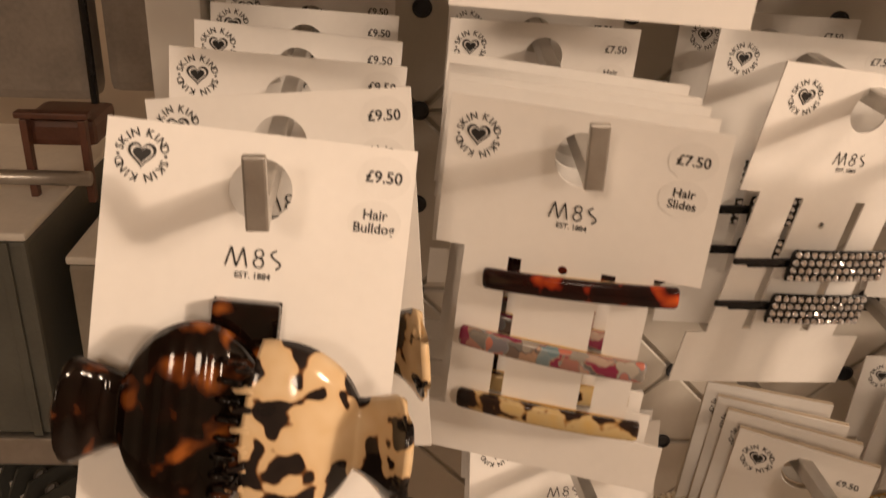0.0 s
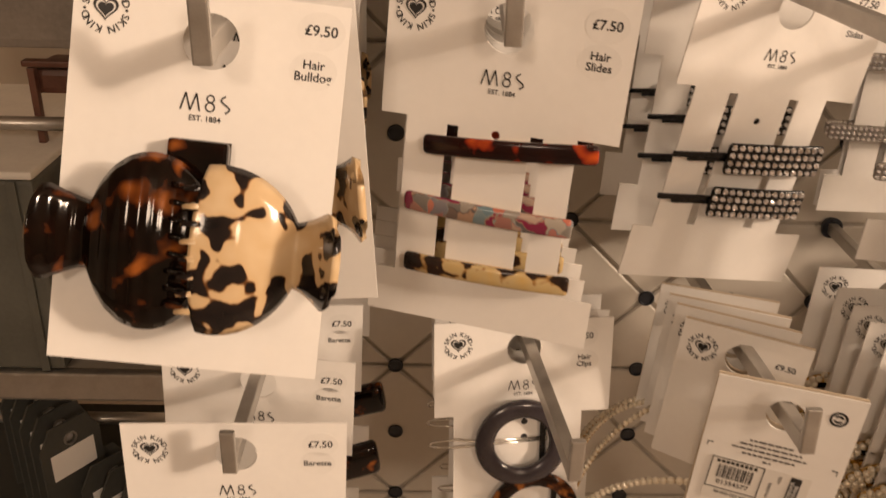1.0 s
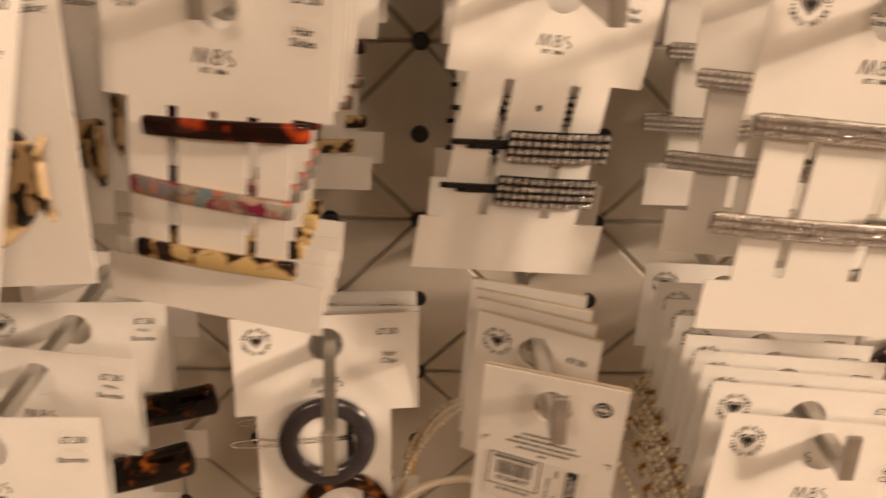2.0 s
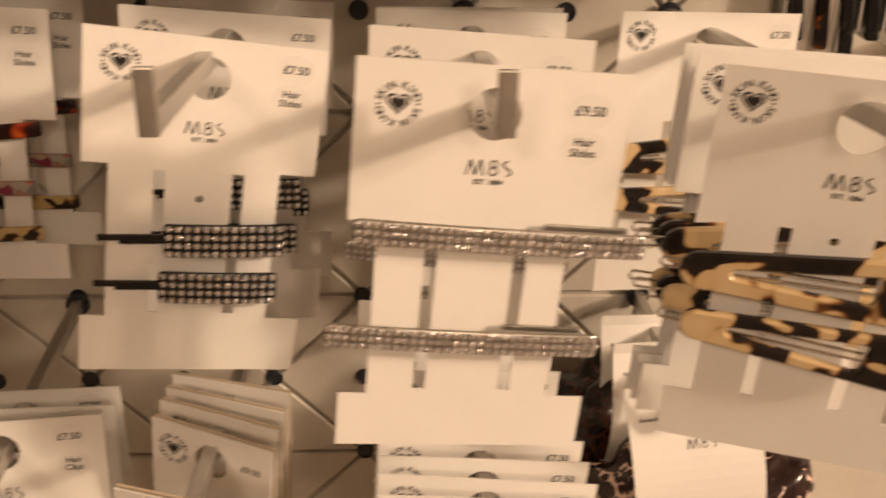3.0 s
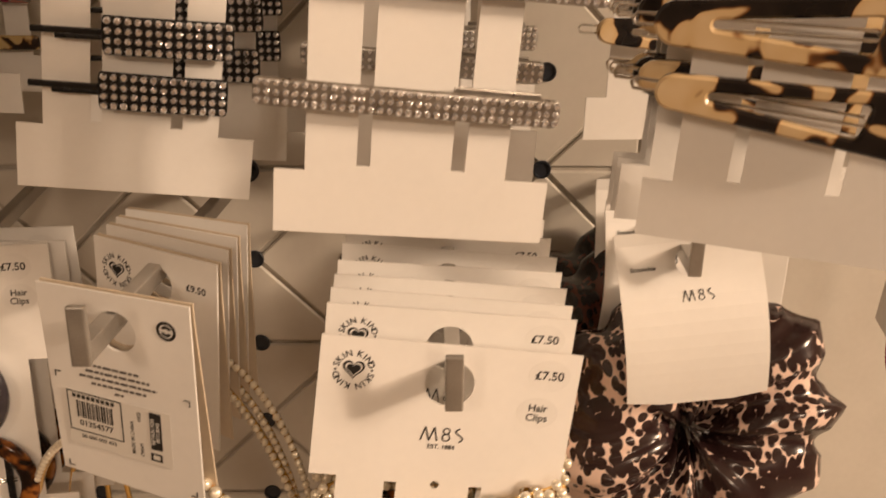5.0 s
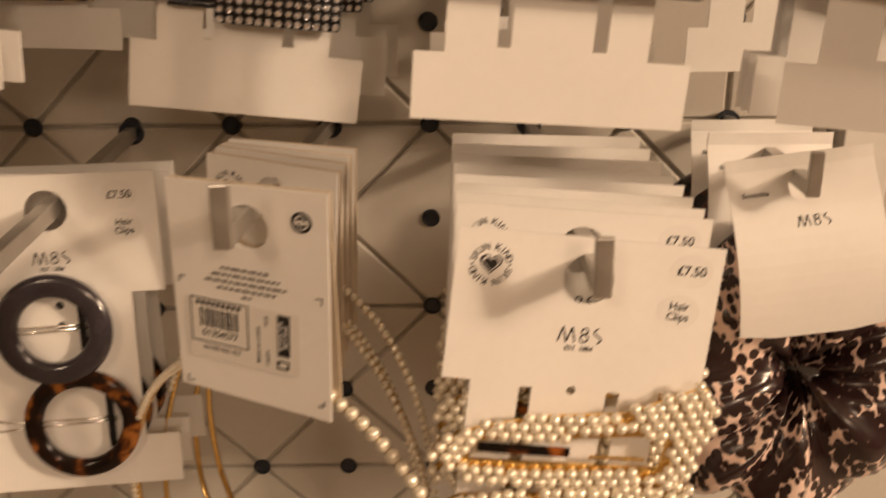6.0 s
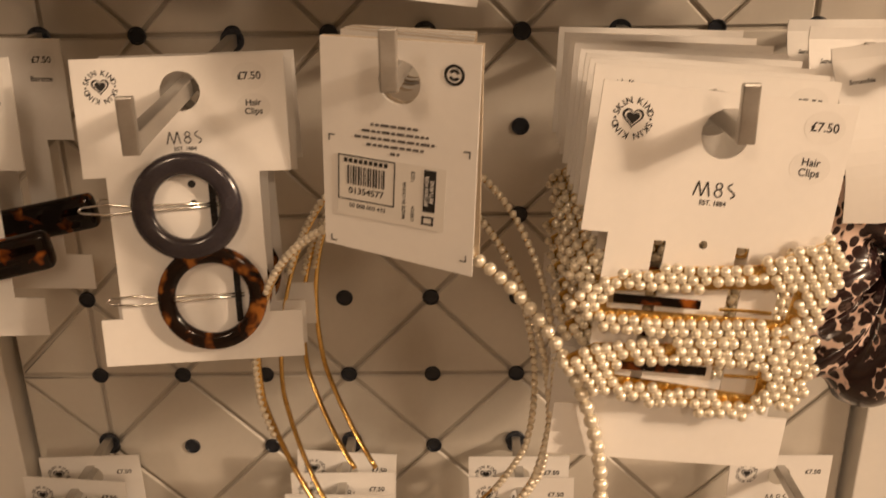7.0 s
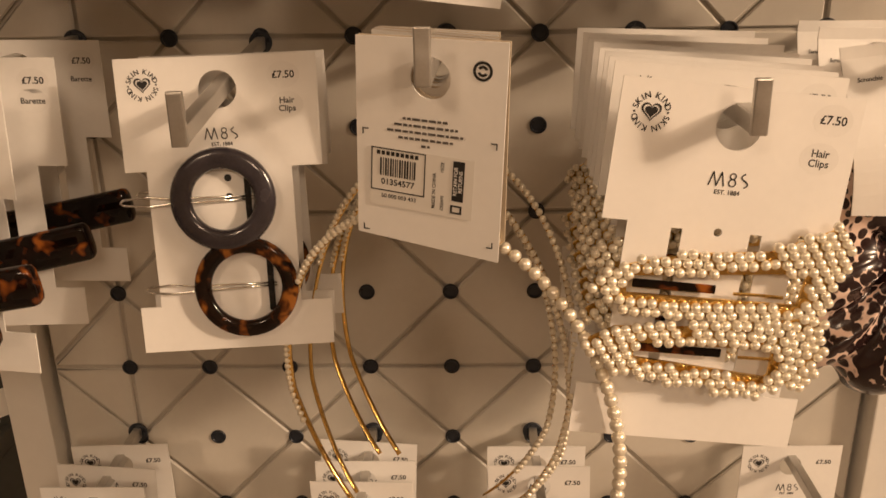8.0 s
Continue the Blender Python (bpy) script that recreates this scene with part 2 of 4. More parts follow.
def sweep(points, radius, sides=8, closed=False, squash=1.0):
    """A tube along points; radius is a number or a function of 0..1."""
    bm = bmesh.new()
    pts = [Vector(p) for p in points]
    rings = []
    n = len(pts)
    for k, p in enumerate(pts):
        a, b = (pts[(k - 1) % n], pts[(k + 1) % n]) if closed else (pts[max(0, k - 1)], pts[min(n - 1, k + 1)])
        t = (b - a).normalized()
        u = t.cross(Vector((0, 1, 0)))
        if u.length < 0.05:
            u = t.cross(Vector((0, 0, 1)))
        u.normalize()
        w = t.cross(u)
        r = radius(k / max(1, n - 1)) if callable(radius) else radius
        rings.append([bm.verts.new(p + r * (math.cos(2 * math.pi * s / sides) * u + squash * math.sin(2 * math.pi * s / sides) * w)) for s in range(sides)])
    for k in range(n if closed else n - 1):
        a, b = rings[k], rings[(k + 1) % n]
        for s in range(sides):
            bm.faces.new((a[s], a[(s + 1) % sides], b[(s + 1) % sides], b[s]))
    if not closed:
        bm.faces.new(rings[0][::-1])
        bm.faces.new(rings[-1])
    bmesh.ops.recalc_face_normals(bm, faces=bm.faces)
    return bm


def ball(r, u=10, v=7):
    bm = bmesh.new()
    bmesh.ops.create_uvsphere(bm, u_segments=u, v_segments=v, radius=r)
    return bm


def mesh_of(name, bm, material, smooth=False):
    me = bpy.data.meshes.new(name)
    bm.to_mesh(me)
    bm.free()
    me.materials.append(material)
    if smooth:
        for p in me.polygons:
            p.use_smooth = True
    return me


LETTERS = {}


def letters(text, size):
    """Flat lettering in the x, z plane that faces -y, centred, as a mesh."""
    key = (text, size)
    if key not in LETTERS:
        cu = bpy.data.curves.new("print", "FONT")
        cu.body, cu.size, cu.align_x, cu.align_y = text, size, "CENTER", "CENTER"
        cu.space_line, cu.resolution_u, cu.offset = 0.95, 3, size * 0.018
        ob = bpy.data.objects.new("print", cu)
        scene.collection.objects.link(ob)
        me = bpy.data.meshes.new_from_object(ob.evaluated_get(bpy.context.evaluated_depsgraph_get()))
        bpy.data.objects.remove(ob)
        me.transform(pose(0, 0, 0, 90, 0, 0))
        me.materials.clear()
        LETTERS[key] = me
    return LETTERS[key]


def printed(name, text, size, x, z, y, parent, material=None, turn=0.0, label=""):
    me = letters(text, size)
    if not me.materials:
        me.materials.append(material or INK)
    ob = hung(name, me, None, parent, label)
    ob.matrix_basis = pose(x, y, z, 0, turn, 0)
    return ob


def heart(s, n=28):
    out = []
    for k in range(n):
        a = 2 * math.pi * k / n
        out.append((s * 16 * math.sin(a) ** 3 / 17, s * (13 * math.cos(a) - 5 * math.cos(2 * a) - 2 * math.cos(3 * a) - math.cos(4 * a) + 2) / 17))
    return out


def roundel_mesh():
    bm = bmesh.new()
    bm2 = slab([heart(0.0035), heart(0.0028)], -0.00004, 0.00004)
    me = bpy.data.meshes.new("t")
    for piece in (bm2, slab([heart(0.0022)], -0.00004, 0.00004)):
        piece.to_mesh(me)
        piece.free()
        bm.from_mesh(me)
    for k, ch in enumerate("SKIN KIND•SKIN KIND•"):
        if ch == " ":
            continue
        a = radians(100 - 18 * k + 8 * 18 / 2 - 8)
        glyph = letters(ch, 0.00275).copy()
        glyph.transform(pose(0.0053 * math.cos(a), 0, 0.0053 * math.sin(a), 0, 90 - math.degrees(a), 0))
        bm.from_mesh(glyph)
    return mesh_of("roundel_print", bm, INK)


ROUNDEL = roundel_mesh()


def stroke(pts, w):
    """A thin flat line along pts in the x, z plane, as quads."""
    out = []
    for (x0, z0), (x1, z1) in zip(pts, pts[1:]):
        n = math.hypot(x1 - x0, z1 - z0)
        dx, dz = (z1 - z0) / n * w / 2, -(x1 - x0) / n * w / 2
        out.append([[(x0 - dx, z0 - dz), (x1 - dx, z1 - dz), (x1 + dx, z1 + dz), (x0 + dx, z0 + dz)]])
    return out


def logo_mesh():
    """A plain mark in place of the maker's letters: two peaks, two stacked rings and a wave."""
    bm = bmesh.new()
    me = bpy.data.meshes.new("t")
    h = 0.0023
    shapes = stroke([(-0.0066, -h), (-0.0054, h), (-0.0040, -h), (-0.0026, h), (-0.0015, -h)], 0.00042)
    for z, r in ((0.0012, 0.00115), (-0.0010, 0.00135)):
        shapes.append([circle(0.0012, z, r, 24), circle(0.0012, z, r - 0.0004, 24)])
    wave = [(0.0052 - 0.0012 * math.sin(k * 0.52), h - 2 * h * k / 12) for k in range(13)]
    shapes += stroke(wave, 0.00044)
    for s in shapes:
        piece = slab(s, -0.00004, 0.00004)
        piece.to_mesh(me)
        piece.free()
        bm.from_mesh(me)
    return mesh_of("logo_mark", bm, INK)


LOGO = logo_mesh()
OVAL = mesh_of("clear_sticker", slab([[(x * 1.25, z) for x, z in circle(0, 0, 0.0052, 24)]], -0.00003, 0.00003), STICKER)
TH = 0.0007      # card thickness
W = 0.0395       # half the card's width


def card_face(thing, price, words, kind, y=-TH / 2):
    """What is printed on a card's front: roundel, price, name of the goods and the maker's mark."""
    f = y - 0.00012
    (hx, hz), (px, pz), (wx, wz), logo_z = FACES[kind]
    ob = hung("roundel_print", ROUNDEL, None, thing)
    ob.matrix_basis = pose(hx, f, hz)
    for x, z, text in ((px, pz, price), (wx, wz, words)):
        if text and kind != "small":
            hung("clear_sticker", OVAL, None, thing).matrix_basis = pose(x, y - 0.00004, z)
    printed("price_print", price, 0.0040, px, pz, f, thing)
    if words:
        printed("name_print", words, 0.0034, wx, wz, f, thing)
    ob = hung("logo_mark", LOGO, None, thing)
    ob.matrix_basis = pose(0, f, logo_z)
    printed("date_print", "EST. 1884", 0.0021, 0, logo_z - 0.0043, f, thing)


# each kind of card: roundel, price and name of the goods (x, z), and the mark's z
FACES = {
    "claw": ((-0.0278, -0.0024), (0.0287, -0.0014), (0.0275, -0.0122), -0.0238),
    "slides": ((-0.0290, -0.0053), (0.0285, -0.0032), (0.0278, -0.0138), -0.0226),
    "grips": ((-0.0278, -0.0048), (0.0290, -0.0018), (0.0280, -0.0120), -0.0250),
    "bars": ((-0.0270, -0.0062), (0.0268, -0.0050), (0.0262, -0.0155), -0.0228),
    "snaps": ((-0.0305, -0.0038), (0.0312, -0.0030), (0.0285, -0.0150), -0.0238),
    "rings": ((-0.0290, -0.0050), (0.0262, -0.0028), (0.0270, -0.0145), -0.0250),
    "pearls": ((-0.0290, -0.0054), (0.0300, -0.0025), (0.0280, -0.0150), -0.0245),
    "barrettes": ((-0.0300, -0.0050), (0.0300, -0.0035), (0.0290, -0.0120), -0.0240),
    "small": ((-0.0190, -0.0058), (0.0190, -0.0050), (0.0190, -0.0120), -0.0225),
}
# half width, top, and the notched cards' shoulder, foot and bottom
SPEC = {
    "claw": (0.0362, 0.0058, 0, 0, -0.0960), "slides": (0.0375, 0.0052, -0.0378, -0.0905, -0.1065), "grips": (0.0395, 0.0062, -0.0400, -0.0995, -0.1225),
    "bars": (0.0388, 0.0060, -0.0402, -0.0975, -0.1160), "snaps": (0.0395, 0.0060, -0.0385, -0.1010, -0.1190), "rings": (0.0395, 0.0055, -0.0392, -0.0960, -0.1155),
    "pearls": (0.0393, 0.0050, -0.0408, -0.0990, -0.1175), "barrettes": (0.0395, 0.0060, -0.0400, -0.0970, -0.1150),
}


def outline(kind):
    if kind == "small":
        return [rect(-0.029, 0.029, -0.085, 0.006), circle(0, -0.0075, 0.0065, 24)]
    w, top, wb, bt, bot = SPEC[kind]
    hole = circle(0, -0.0075, 0.0075, 28)
    if kind == "claw":
        return [rect(-w, w, bot, top), hole, rect(-0.0084, 0.0078, -0.066, -0.0338)]
    n0, n1 = -w + 0.0085, w - 0.0125
    edge = [(-w, top), (-w, wb), (n0, wb), (n0, bt), (-w, bt), (-w, bot), (w, bot), (w, bt), (n1, bt), (n1, wb), (w, wb), (w, top)]
    loops = [edge, hole]
    if kind != "rings":
        loops += [rect(-0.0160, -0.0122, bt + 0.002, wb - 0.0012), rect(0.0106, 0.0146, bt + 0.002, wb - 0.0012)]
        loops.append(circle(-0.0003, {"grips": -0.0514, "slides": -0.0402}.get(kind, -0.0422), 0.0014, 14))
    return loops


CARDS = {}


def card(kind, thing, material=None, bow=0.0):
    if (kind, bow) not in CARDS:
        bm = slab(outline(kind), -TH / 2, TH / 2, 0.0, (lambda x, z: bow * (x / W) ** 2 + bow * 0.6 * ((z + 0.05) / 0.05) ** 2) if bow else None)
        CARDS[kind, bow] = mesh_of("card", bm, material or CARD)
    return hung("card", CARDS[kind, bow], None, thing)


def bar_bm(length, height, depth, arch, n=18, taper=1.0):
    """A slide: a rounded bar, bowed so that its middle stands forward."""
    bm = bmesh.new()
    rings = []
    stops = [-1, -0.992, -0.975, -0.95] + [-0.9 + 1.8 * k / (n - 8) for k in range(n - 7)] + [0.95, 0.975, 0.992, 1]
    for u in stops:
        x = u * length / 2
        y0 = arch * u * u
        e = 0.62 + 0.38 * math.sqrt(max(0.0, 1 - max(0.0, (abs(u) - 0.95) / 0.05) ** 2))
        h, d = height / 2 * e * (taper + (1 - taper) * (1 - u * u)), depth / 2 * e
        sec = []
        for s in range(12):
            a = 2 * math.pi * s / 12
            c, sn = math.cos(a), math.sin(a)
            sec.append(bm.verts.new((x, y0 + d * math.copysign(abs(sn) ** 0.6, sn), h * math.copysign(abs(c) ** 0.5, c))))
        rings.append(sec)
    for a, b in zip(rings, rings[1:]):
        for s in range(12):
            bm.faces.new((a[s], b[s], b[(s + 1) % 12], a[(s + 1) % 12]))
    bm.faces.new(rings[0]), bm.faces.new(rings[-1][::-1])
    bmesh.ops.recalc_face_normals(bm, faces=bm.faces)
    return bm


def cone_gem(r, depth):
    bm = bmesh.new()
    rim = [bm.verts.new((r * math.cos(math.pi * k / 4), 0, r * math.sin(math.pi * k / 4))) for k in range(8)]
    top = [bm.verts.new((0.55 * r * math.cos(math.pi * (k + 0.5) / 4), -depth, 0.55 * r * math.sin(math.pi * (k + 0.5) / 4))) for k in range(8)]
    for k in range(8):
        j = (k + 1) % 8
        bm.faces.new((rim[k], rim[j], top[k]))
        bm.faces.new((top[k], rim[j], top[j]))
    bm.faces.new(top)
    bmesh.ops.recalc_face_normals(bm, faces=bm.faces)
    for f in bm.faces:
        if f.normal.y > 0.2:
            f.normal_flip()
    return bm


GEM_MESH = mesh_of("crystal", cone_gem(0.00135, 0.0009), GEM)
GEM_SMALL = mesh_of("crystal", cone_gem(0.00105, 0.0009), GEM)
PEARL_MESH = mesh_of("pearl", ball(0.00176, 12, 8), PEARL, True)


def scatter(name, me, places, parent, joined):
    """Beads or stones at places: objects of their own, or one joined part."""
    if joined:
        bm = bmesh.new()
        for p in places:
            k = len(bm.verts)
            bm.from_mesh(me)
            bm.verts.ensure_lookup_table()
            bmesh.ops.translate(bm, vec=p, verts=bm.verts[k:])
        ob = part(name + "_trim", bm, me.materials[0], parent, smooth=me.polygons[0].use_smooth)
        return tagged(ob, kind="stuff")
    for p in places:
        ob = hung(name, me, None, parent)
        ob.matrix_basis = Matrix.Translation(p) @ pose(0, 0, 0, random.uniform(-14, 14), random.uniform(0, 45), random.uniform(-14, 14))


# ---- the goods on their cards: origin where the card's hole rests on the hook ----


def bulldog_pack():
    t = base("hair_claw_pack", "two-tone tortoiseshell hair claw clamped on a white card", "hair clip", "hair accessory packs on the hooks")
    card("claw", t)
    card_face(t, "£9.50", "Hair\nBulldog", "claw")
    claw = hung("claw", mesh_of("claw", box(bmesh.new(), -0.0083, 0.0077, -0.005, 0.004, -0.064, -0.0339, 0.0012), TORT_DARK), None, t, "dark spring hinge of the claw")
    halves = ((-1, TORT_DARK, "dark brown tortoiseshell half", -0.0095, 0.0174, 0.0231, 0.0042, -0.0385, 0.0, -0.008),
              (1, TORT_CLAW, "blonde and black tortoiseshell half", 0.0090, 0.0210, 0.0218, 0.0052, 0.0385, -0.006, -0.014))
    for side, m, words, cx, rx, rz, inner, end, dy, curl in halves:
        neck = cx + side * rx * 0.92

        def depth(x):
            k = max(0.0, side * (x - neck)) / abs(end - neck)
            return -0.003 + dy - 0.0125 * (1 - min(0.62, ((x - cx) / 0.0245) ** 2)) + curl * k ** 1.5

        bm = bmesh.new()
        grid = []
        nu, nv = 54, 20
        for i in range(nu + 1):
            x = inner + (end - inner) * (1 - (1 - i / nu) ** 1.25)
            lobe = rz * math.sqrt(max(0.0, 1 - ((x - cx) / rx) ** 2))
            k = max(0.0, side * (x - neck)) / abs(end - neck)
            grip = (0.0088 + 0.0036 * min(1.0, k * 1.35) ** 1.4) if side * (x - cx) > 0 else 0.0
            if k > 0.80:
                grip *= 0.62 + 0.38 * math.sqrt(max(0.0, 1 - ((k - 0.80) / 0.20) ** 2))
            h = max(lobe, grip)
            rib = 0.00016 * math.cos((x - cx) * 1500) if side < 0 else 0.0
            row = []
            for j in range(nv + 1):
                w = -1 + 2 * j / nv
                bow = 0.0026 * side * (1 - w * w) * max(0.0, 1 - i / 12) if side > 0 else 0.0
                row.append(bm.verts.new((x - bow, depth(x) + rib + 0.0030 * w * w * h / rz + 0.0018 * max(0.0, abs(w) - 0.8) / 0.2, h * w - 0.0613)))
            grid.append(row)
        for i in range(nu):
            for j in range(nv):
                bm.faces.new((grid[i][j], grid[i + 1][j], grid[i + 1][j + 1], grid[i][j + 1]))
        bmesh.ops.recalc_face_normals(bm, faces=bm.faces)
        if sum(f.normal.y for f in bm.faces) > 0:
            bmesh.ops.reverse_faces(bm, faces=bm.faces)
        bmesh.ops.solidify(bm, geom=bm.faces[:], thickness=0.0022)
        part("claw_half", bm, m, claw, words, True)
        root = -0.0025 if side < 0 else 0.0040
        for k in range(8):
            z = -0.0613 + (k - 3.5) * 0.0044
            y = depth(root)
            part("tooth", sweep([(root - 0.0012, y + 0.0004, z), (root + 0.0004, y - 0.0010, z), (root - side * 0.0030, y - 0.0006, z - 0.0004), (root - side * 0.0040, y + 0.0024, z - 0.0008)], lambda u: 0.0009 * (1 - 0.45 * u), 8), m, claw, smooth=True)
    return t


def clip_slot(name, label, bm, material, x, z, y, thing, turn=0.0, smooth=True):
    ob = part(name, bm, material, thing, label, smooth)
    ob.matrix_basis = pose(x, y, z, 0, turn, 0)
    return ob


def slides_pack():
    t = base("hair_slide_pack", "three slim acetate hair slides on a white notched card", "hair slides", "hair accessory packs on the hooks")
    card("slides", t)
    card_face(t, "£7.50", "Hair\nSlides", "slides")
    for z, x, turn, m, words in ((-0.0430, 0.0051, -5.0, TORT_RED, "red and black tortoiseshell slide"), (-0.0649, 0.0006, 0.7, CONFETTI, "multicoloured speckled slide"), (-0.0850, 0.0022, -1.0, TORT_SAND, "sand tortoiseshell slide")):
        s = clip_slot("hair_slide", words, bar_bm(0.0545, 0.0062, 0.0030, 0.0022), m, x, z, -0.0055, t, turn)
        part("gold_clasp", box(bmesh.new(), -0.025, 0.026, 0.0035, 0.0046, -0.0018, 0.0018, 0.0004), GOLD, s, "thin gold clasp behind the slide")
    return t


def dark_pack(joined=False):
    t = base("crystal_grip_pack", "two black hair grips with crystal plates on a white notched card", "hair slides", "hair accessory packs on the hooks")
    card("grips", t)
    card_face(t, "£7.50", "Hair\nSlides", "grips")
    for z, x, turn in ((-0.0646, 0.0092, -3.0), (-0.0837, 0.0082, -1.5)):
        s = clip_slot("crystal_grip", "black grip with four rows of clear stones", bar_bm(0.0422, 0.0131, 0.0016, 0.0008), BLACK_METAL, x, z, -0.0065, t, turn)
        part("grip_pin", box(bmesh.new(), -0.043, -0.016, 0.0018, 0.0034, -0.0005, 0.0016, 0.0004), BLACK_METAL, s)
        part("grip_pin", box(bmesh.new(), -0.036, -0.016, 0.0030, 0.0042, -0.0024, -0.0008, 0.0004), BLACK_METAL, s)
        places = [((i - 6) * 0.0032, 0.0008 * ((i - 6) / 6.5) ** 2 - 0.0009, (j - 1.5) * 0.0032) for i in range(13) for j in range(4)]
        scatter("crystal", GEM_MESH, places, s, joined)
    return t


def silver_pack(joined=False):
    t = base("crystal_bar_pack", "two long silver crystal hair slides on a white notched card", "hair slides", "hair accessory packs on the hooks")
    card("bars", t)
    card_face(t, "£9.50", "Hair\nSlides", "bars")
    for z, x, size in ((-0.0424, 0.0052, 1.035), (-0.0753, -0.0029, 1.0)):
        s = clip_slot("crystal_slide", "long silver slide with three rows of clear stones", bar_bm(0.0825, 0.0078, 0.0016, 0.0012), DULL_SILVER, x, z, -0.0065, t, 1.1)
        s.matrix_basis = s.matrix_basis @ Matrix.Diagonal((size, 1, 1, 1))
        part("prong", box(bmesh.new(), 0.012, 0.036, 0.0030, 0.0042, 0.0030, 0.0048, 0.0004), DULL_SILVER, s, "thin silver prong behind the bar")
        places = [((i - 16) * 0.0025, 0.0012 * ((i - 16) / 16.6) ** 2 - 0.0009, (j - 1) * 0.0024) for i in range(33) for j in range(3)]
        scatter("crystal", GEM_SMALL, places, s, joined)
    return t


def drop(a, ra, b, rb, n=20):
    """The outline round two circles, counter-clockwise."""
    ax, az, bx, bz = *a, *b
    base_turn = math.atan2(bz - az, bx - ax)
    ang = math.asin(max(-0.9, min(0.9, (rb - ra) / math.hypot(bx - ax, bz - az))))
    out = []
    for k in range(n):
        t = base_turn + math.pi / 2 + ang + (math.pi - 2 * ang) * k / (n - 1)
        out.append((ax + ra * math.cos(t), az + ra * math.sin(t)))
    for k in range(n):
        t = base_turn - math.pi / 2 - ang + (math.pi + 2 * ang) * k / (n - 1)
        out.append((bx + rb * math.cos(t), bz + rb * math.sin(t)))
    return out


def rounded(corners, n=7):
    """A polygon of (x, z, radius) corners, counter-clockwise, with round corners."""
    out = []
    m = len(corners)
    for k in range(m):
        (px, pz, pr), (x, z, r), (qx, qz, qr) = corners[k - 1], corners[k], corners[(k + 1) % m]
        a0, a1 = math.atan2(z - pz, x - px) - math.pi / 2, math.atan2(qz - z, qx - x) - math.pi / 2
        while a1 < a0:
            a1 += 2 * math.pi
        for i in range(n):
            t = a0 + (a1 - a0) * i / (n - 1)
            out.append((x + r * math.cos(t), z + r * math.sin(t)))
    return out


def inside(p, loop):
    x, z = p
    hit = False
    for (x0, z0), (x1, z1) in zip(loop, loop[1:] + loop[:1]):
        if (z0 > z) != (z1 > z) and x < (x1 - x0) * (z - z0) / (z1 - z0) + x0:
            hit = not hit
    return hit


def tort_pack():
    t = base("snap_clip_pack", "two blonde tortoiseshell snap clips on a white notched card", "hair clips", "hair accessory packs on the hooks")
    card("snaps", t)
    card_face(t, "£7.50", "Hair\nClips", "snaps")
    for z, x, turn, r0, r1 in ((-0.0535, -0.0032, -1.5, 0.0060, 0.0110), (-0.0745, -0.0015, 3.0, 0.0050, 0.0092)):
        outer = drop((-0.0330, 0.0), r0, (0.0285, 0.0), r1)
        inner = rounded([(-0.0225, 0.0003, 0.0014), (0.0145, -0.0030, 0.0018), (0.0155, 0.0030, 0.0018)])
        s = clip_slot("snap_clip", "blonde and black tortoiseshell drop-shaped clip", slab([outer, inner], -0.0036, 0.0, 0.0008), TORT_LIGHT, x, z, -0.0045, t, turn, False)
        part("wire_tongue", sweep([(-0.044, 0.001, -0.0015), (-0.0448, 0.001, 0), (-0.044, 0.001, 0.0015), (0.016, -0.0015, 0.0012), (0.017, -0.0015, -0.0012), (-0.044, 0.001, -0.0015)], 0.0005, 6), SILVER, s, "thin steel wire tongue")
    return t


def barette_pack():
    t = base("barrette_pack", "dark tortoiseshell barrette on a white notched card", "barrette", "hair accessory packs on the hooks")
    card("barrettes", t)
    card_face(t, "£7.50", "Barette", "barrettes")
    for z, turn in ((-0.080, -11.0),):
        s = clip_slot("barrette", "thick rounded tortoiseshell bar", bar_bm(0.094, 0.0170, 0.0080, 0.004), TORT_DARK, 0.002, z, -0.012, t, turn)
        part("clasp", box(bmesh.new(), -0.036, 0.036, 0.006, 0.0078, -0.003, 0.003, 0.0005), SILVER, s)
    return t


def ring_bm(r, w, d):
    pts = [(r * math.cos(2 * math.pi * k / 40), 0, r * math.sin(2 * math.pi * k / 40)) for k in range(40)]
    bm = bmesh.new()
    rings = []
    for k, p in enumerate(pts):
        a = 2 * math.pi * k / 40
        sec = []
        for s in range(10):
            b = 2 * math.pi * s / 10
            cb, sb = math.cos(b), math.sin(b)
            q = r + w / 2 * math.copysign(abs(cb) ** 0.7, cb)
            sec.append(bm.verts.new((q * math.cos(a), d / 2 * math.copysign(abs(sb) ** 0.7, sb), q * math.sin(a))))
        rings.append(sec)
    for k in range(40):
        a, b = rings[k], rings[(k + 1) % 40]
        for s in range(10):
            bm.faces.new((a[s], b[s], b[(s + 1) % 10], a[(s + 1) % 10]))
    bmesh.ops.recalc_face_normals(bm, faces=bm.faces)
    return bm


def wire(points, r, material, parent, label=""):
    return part("wire_pin", sweep(points, r, 6), material, parent, label, True)


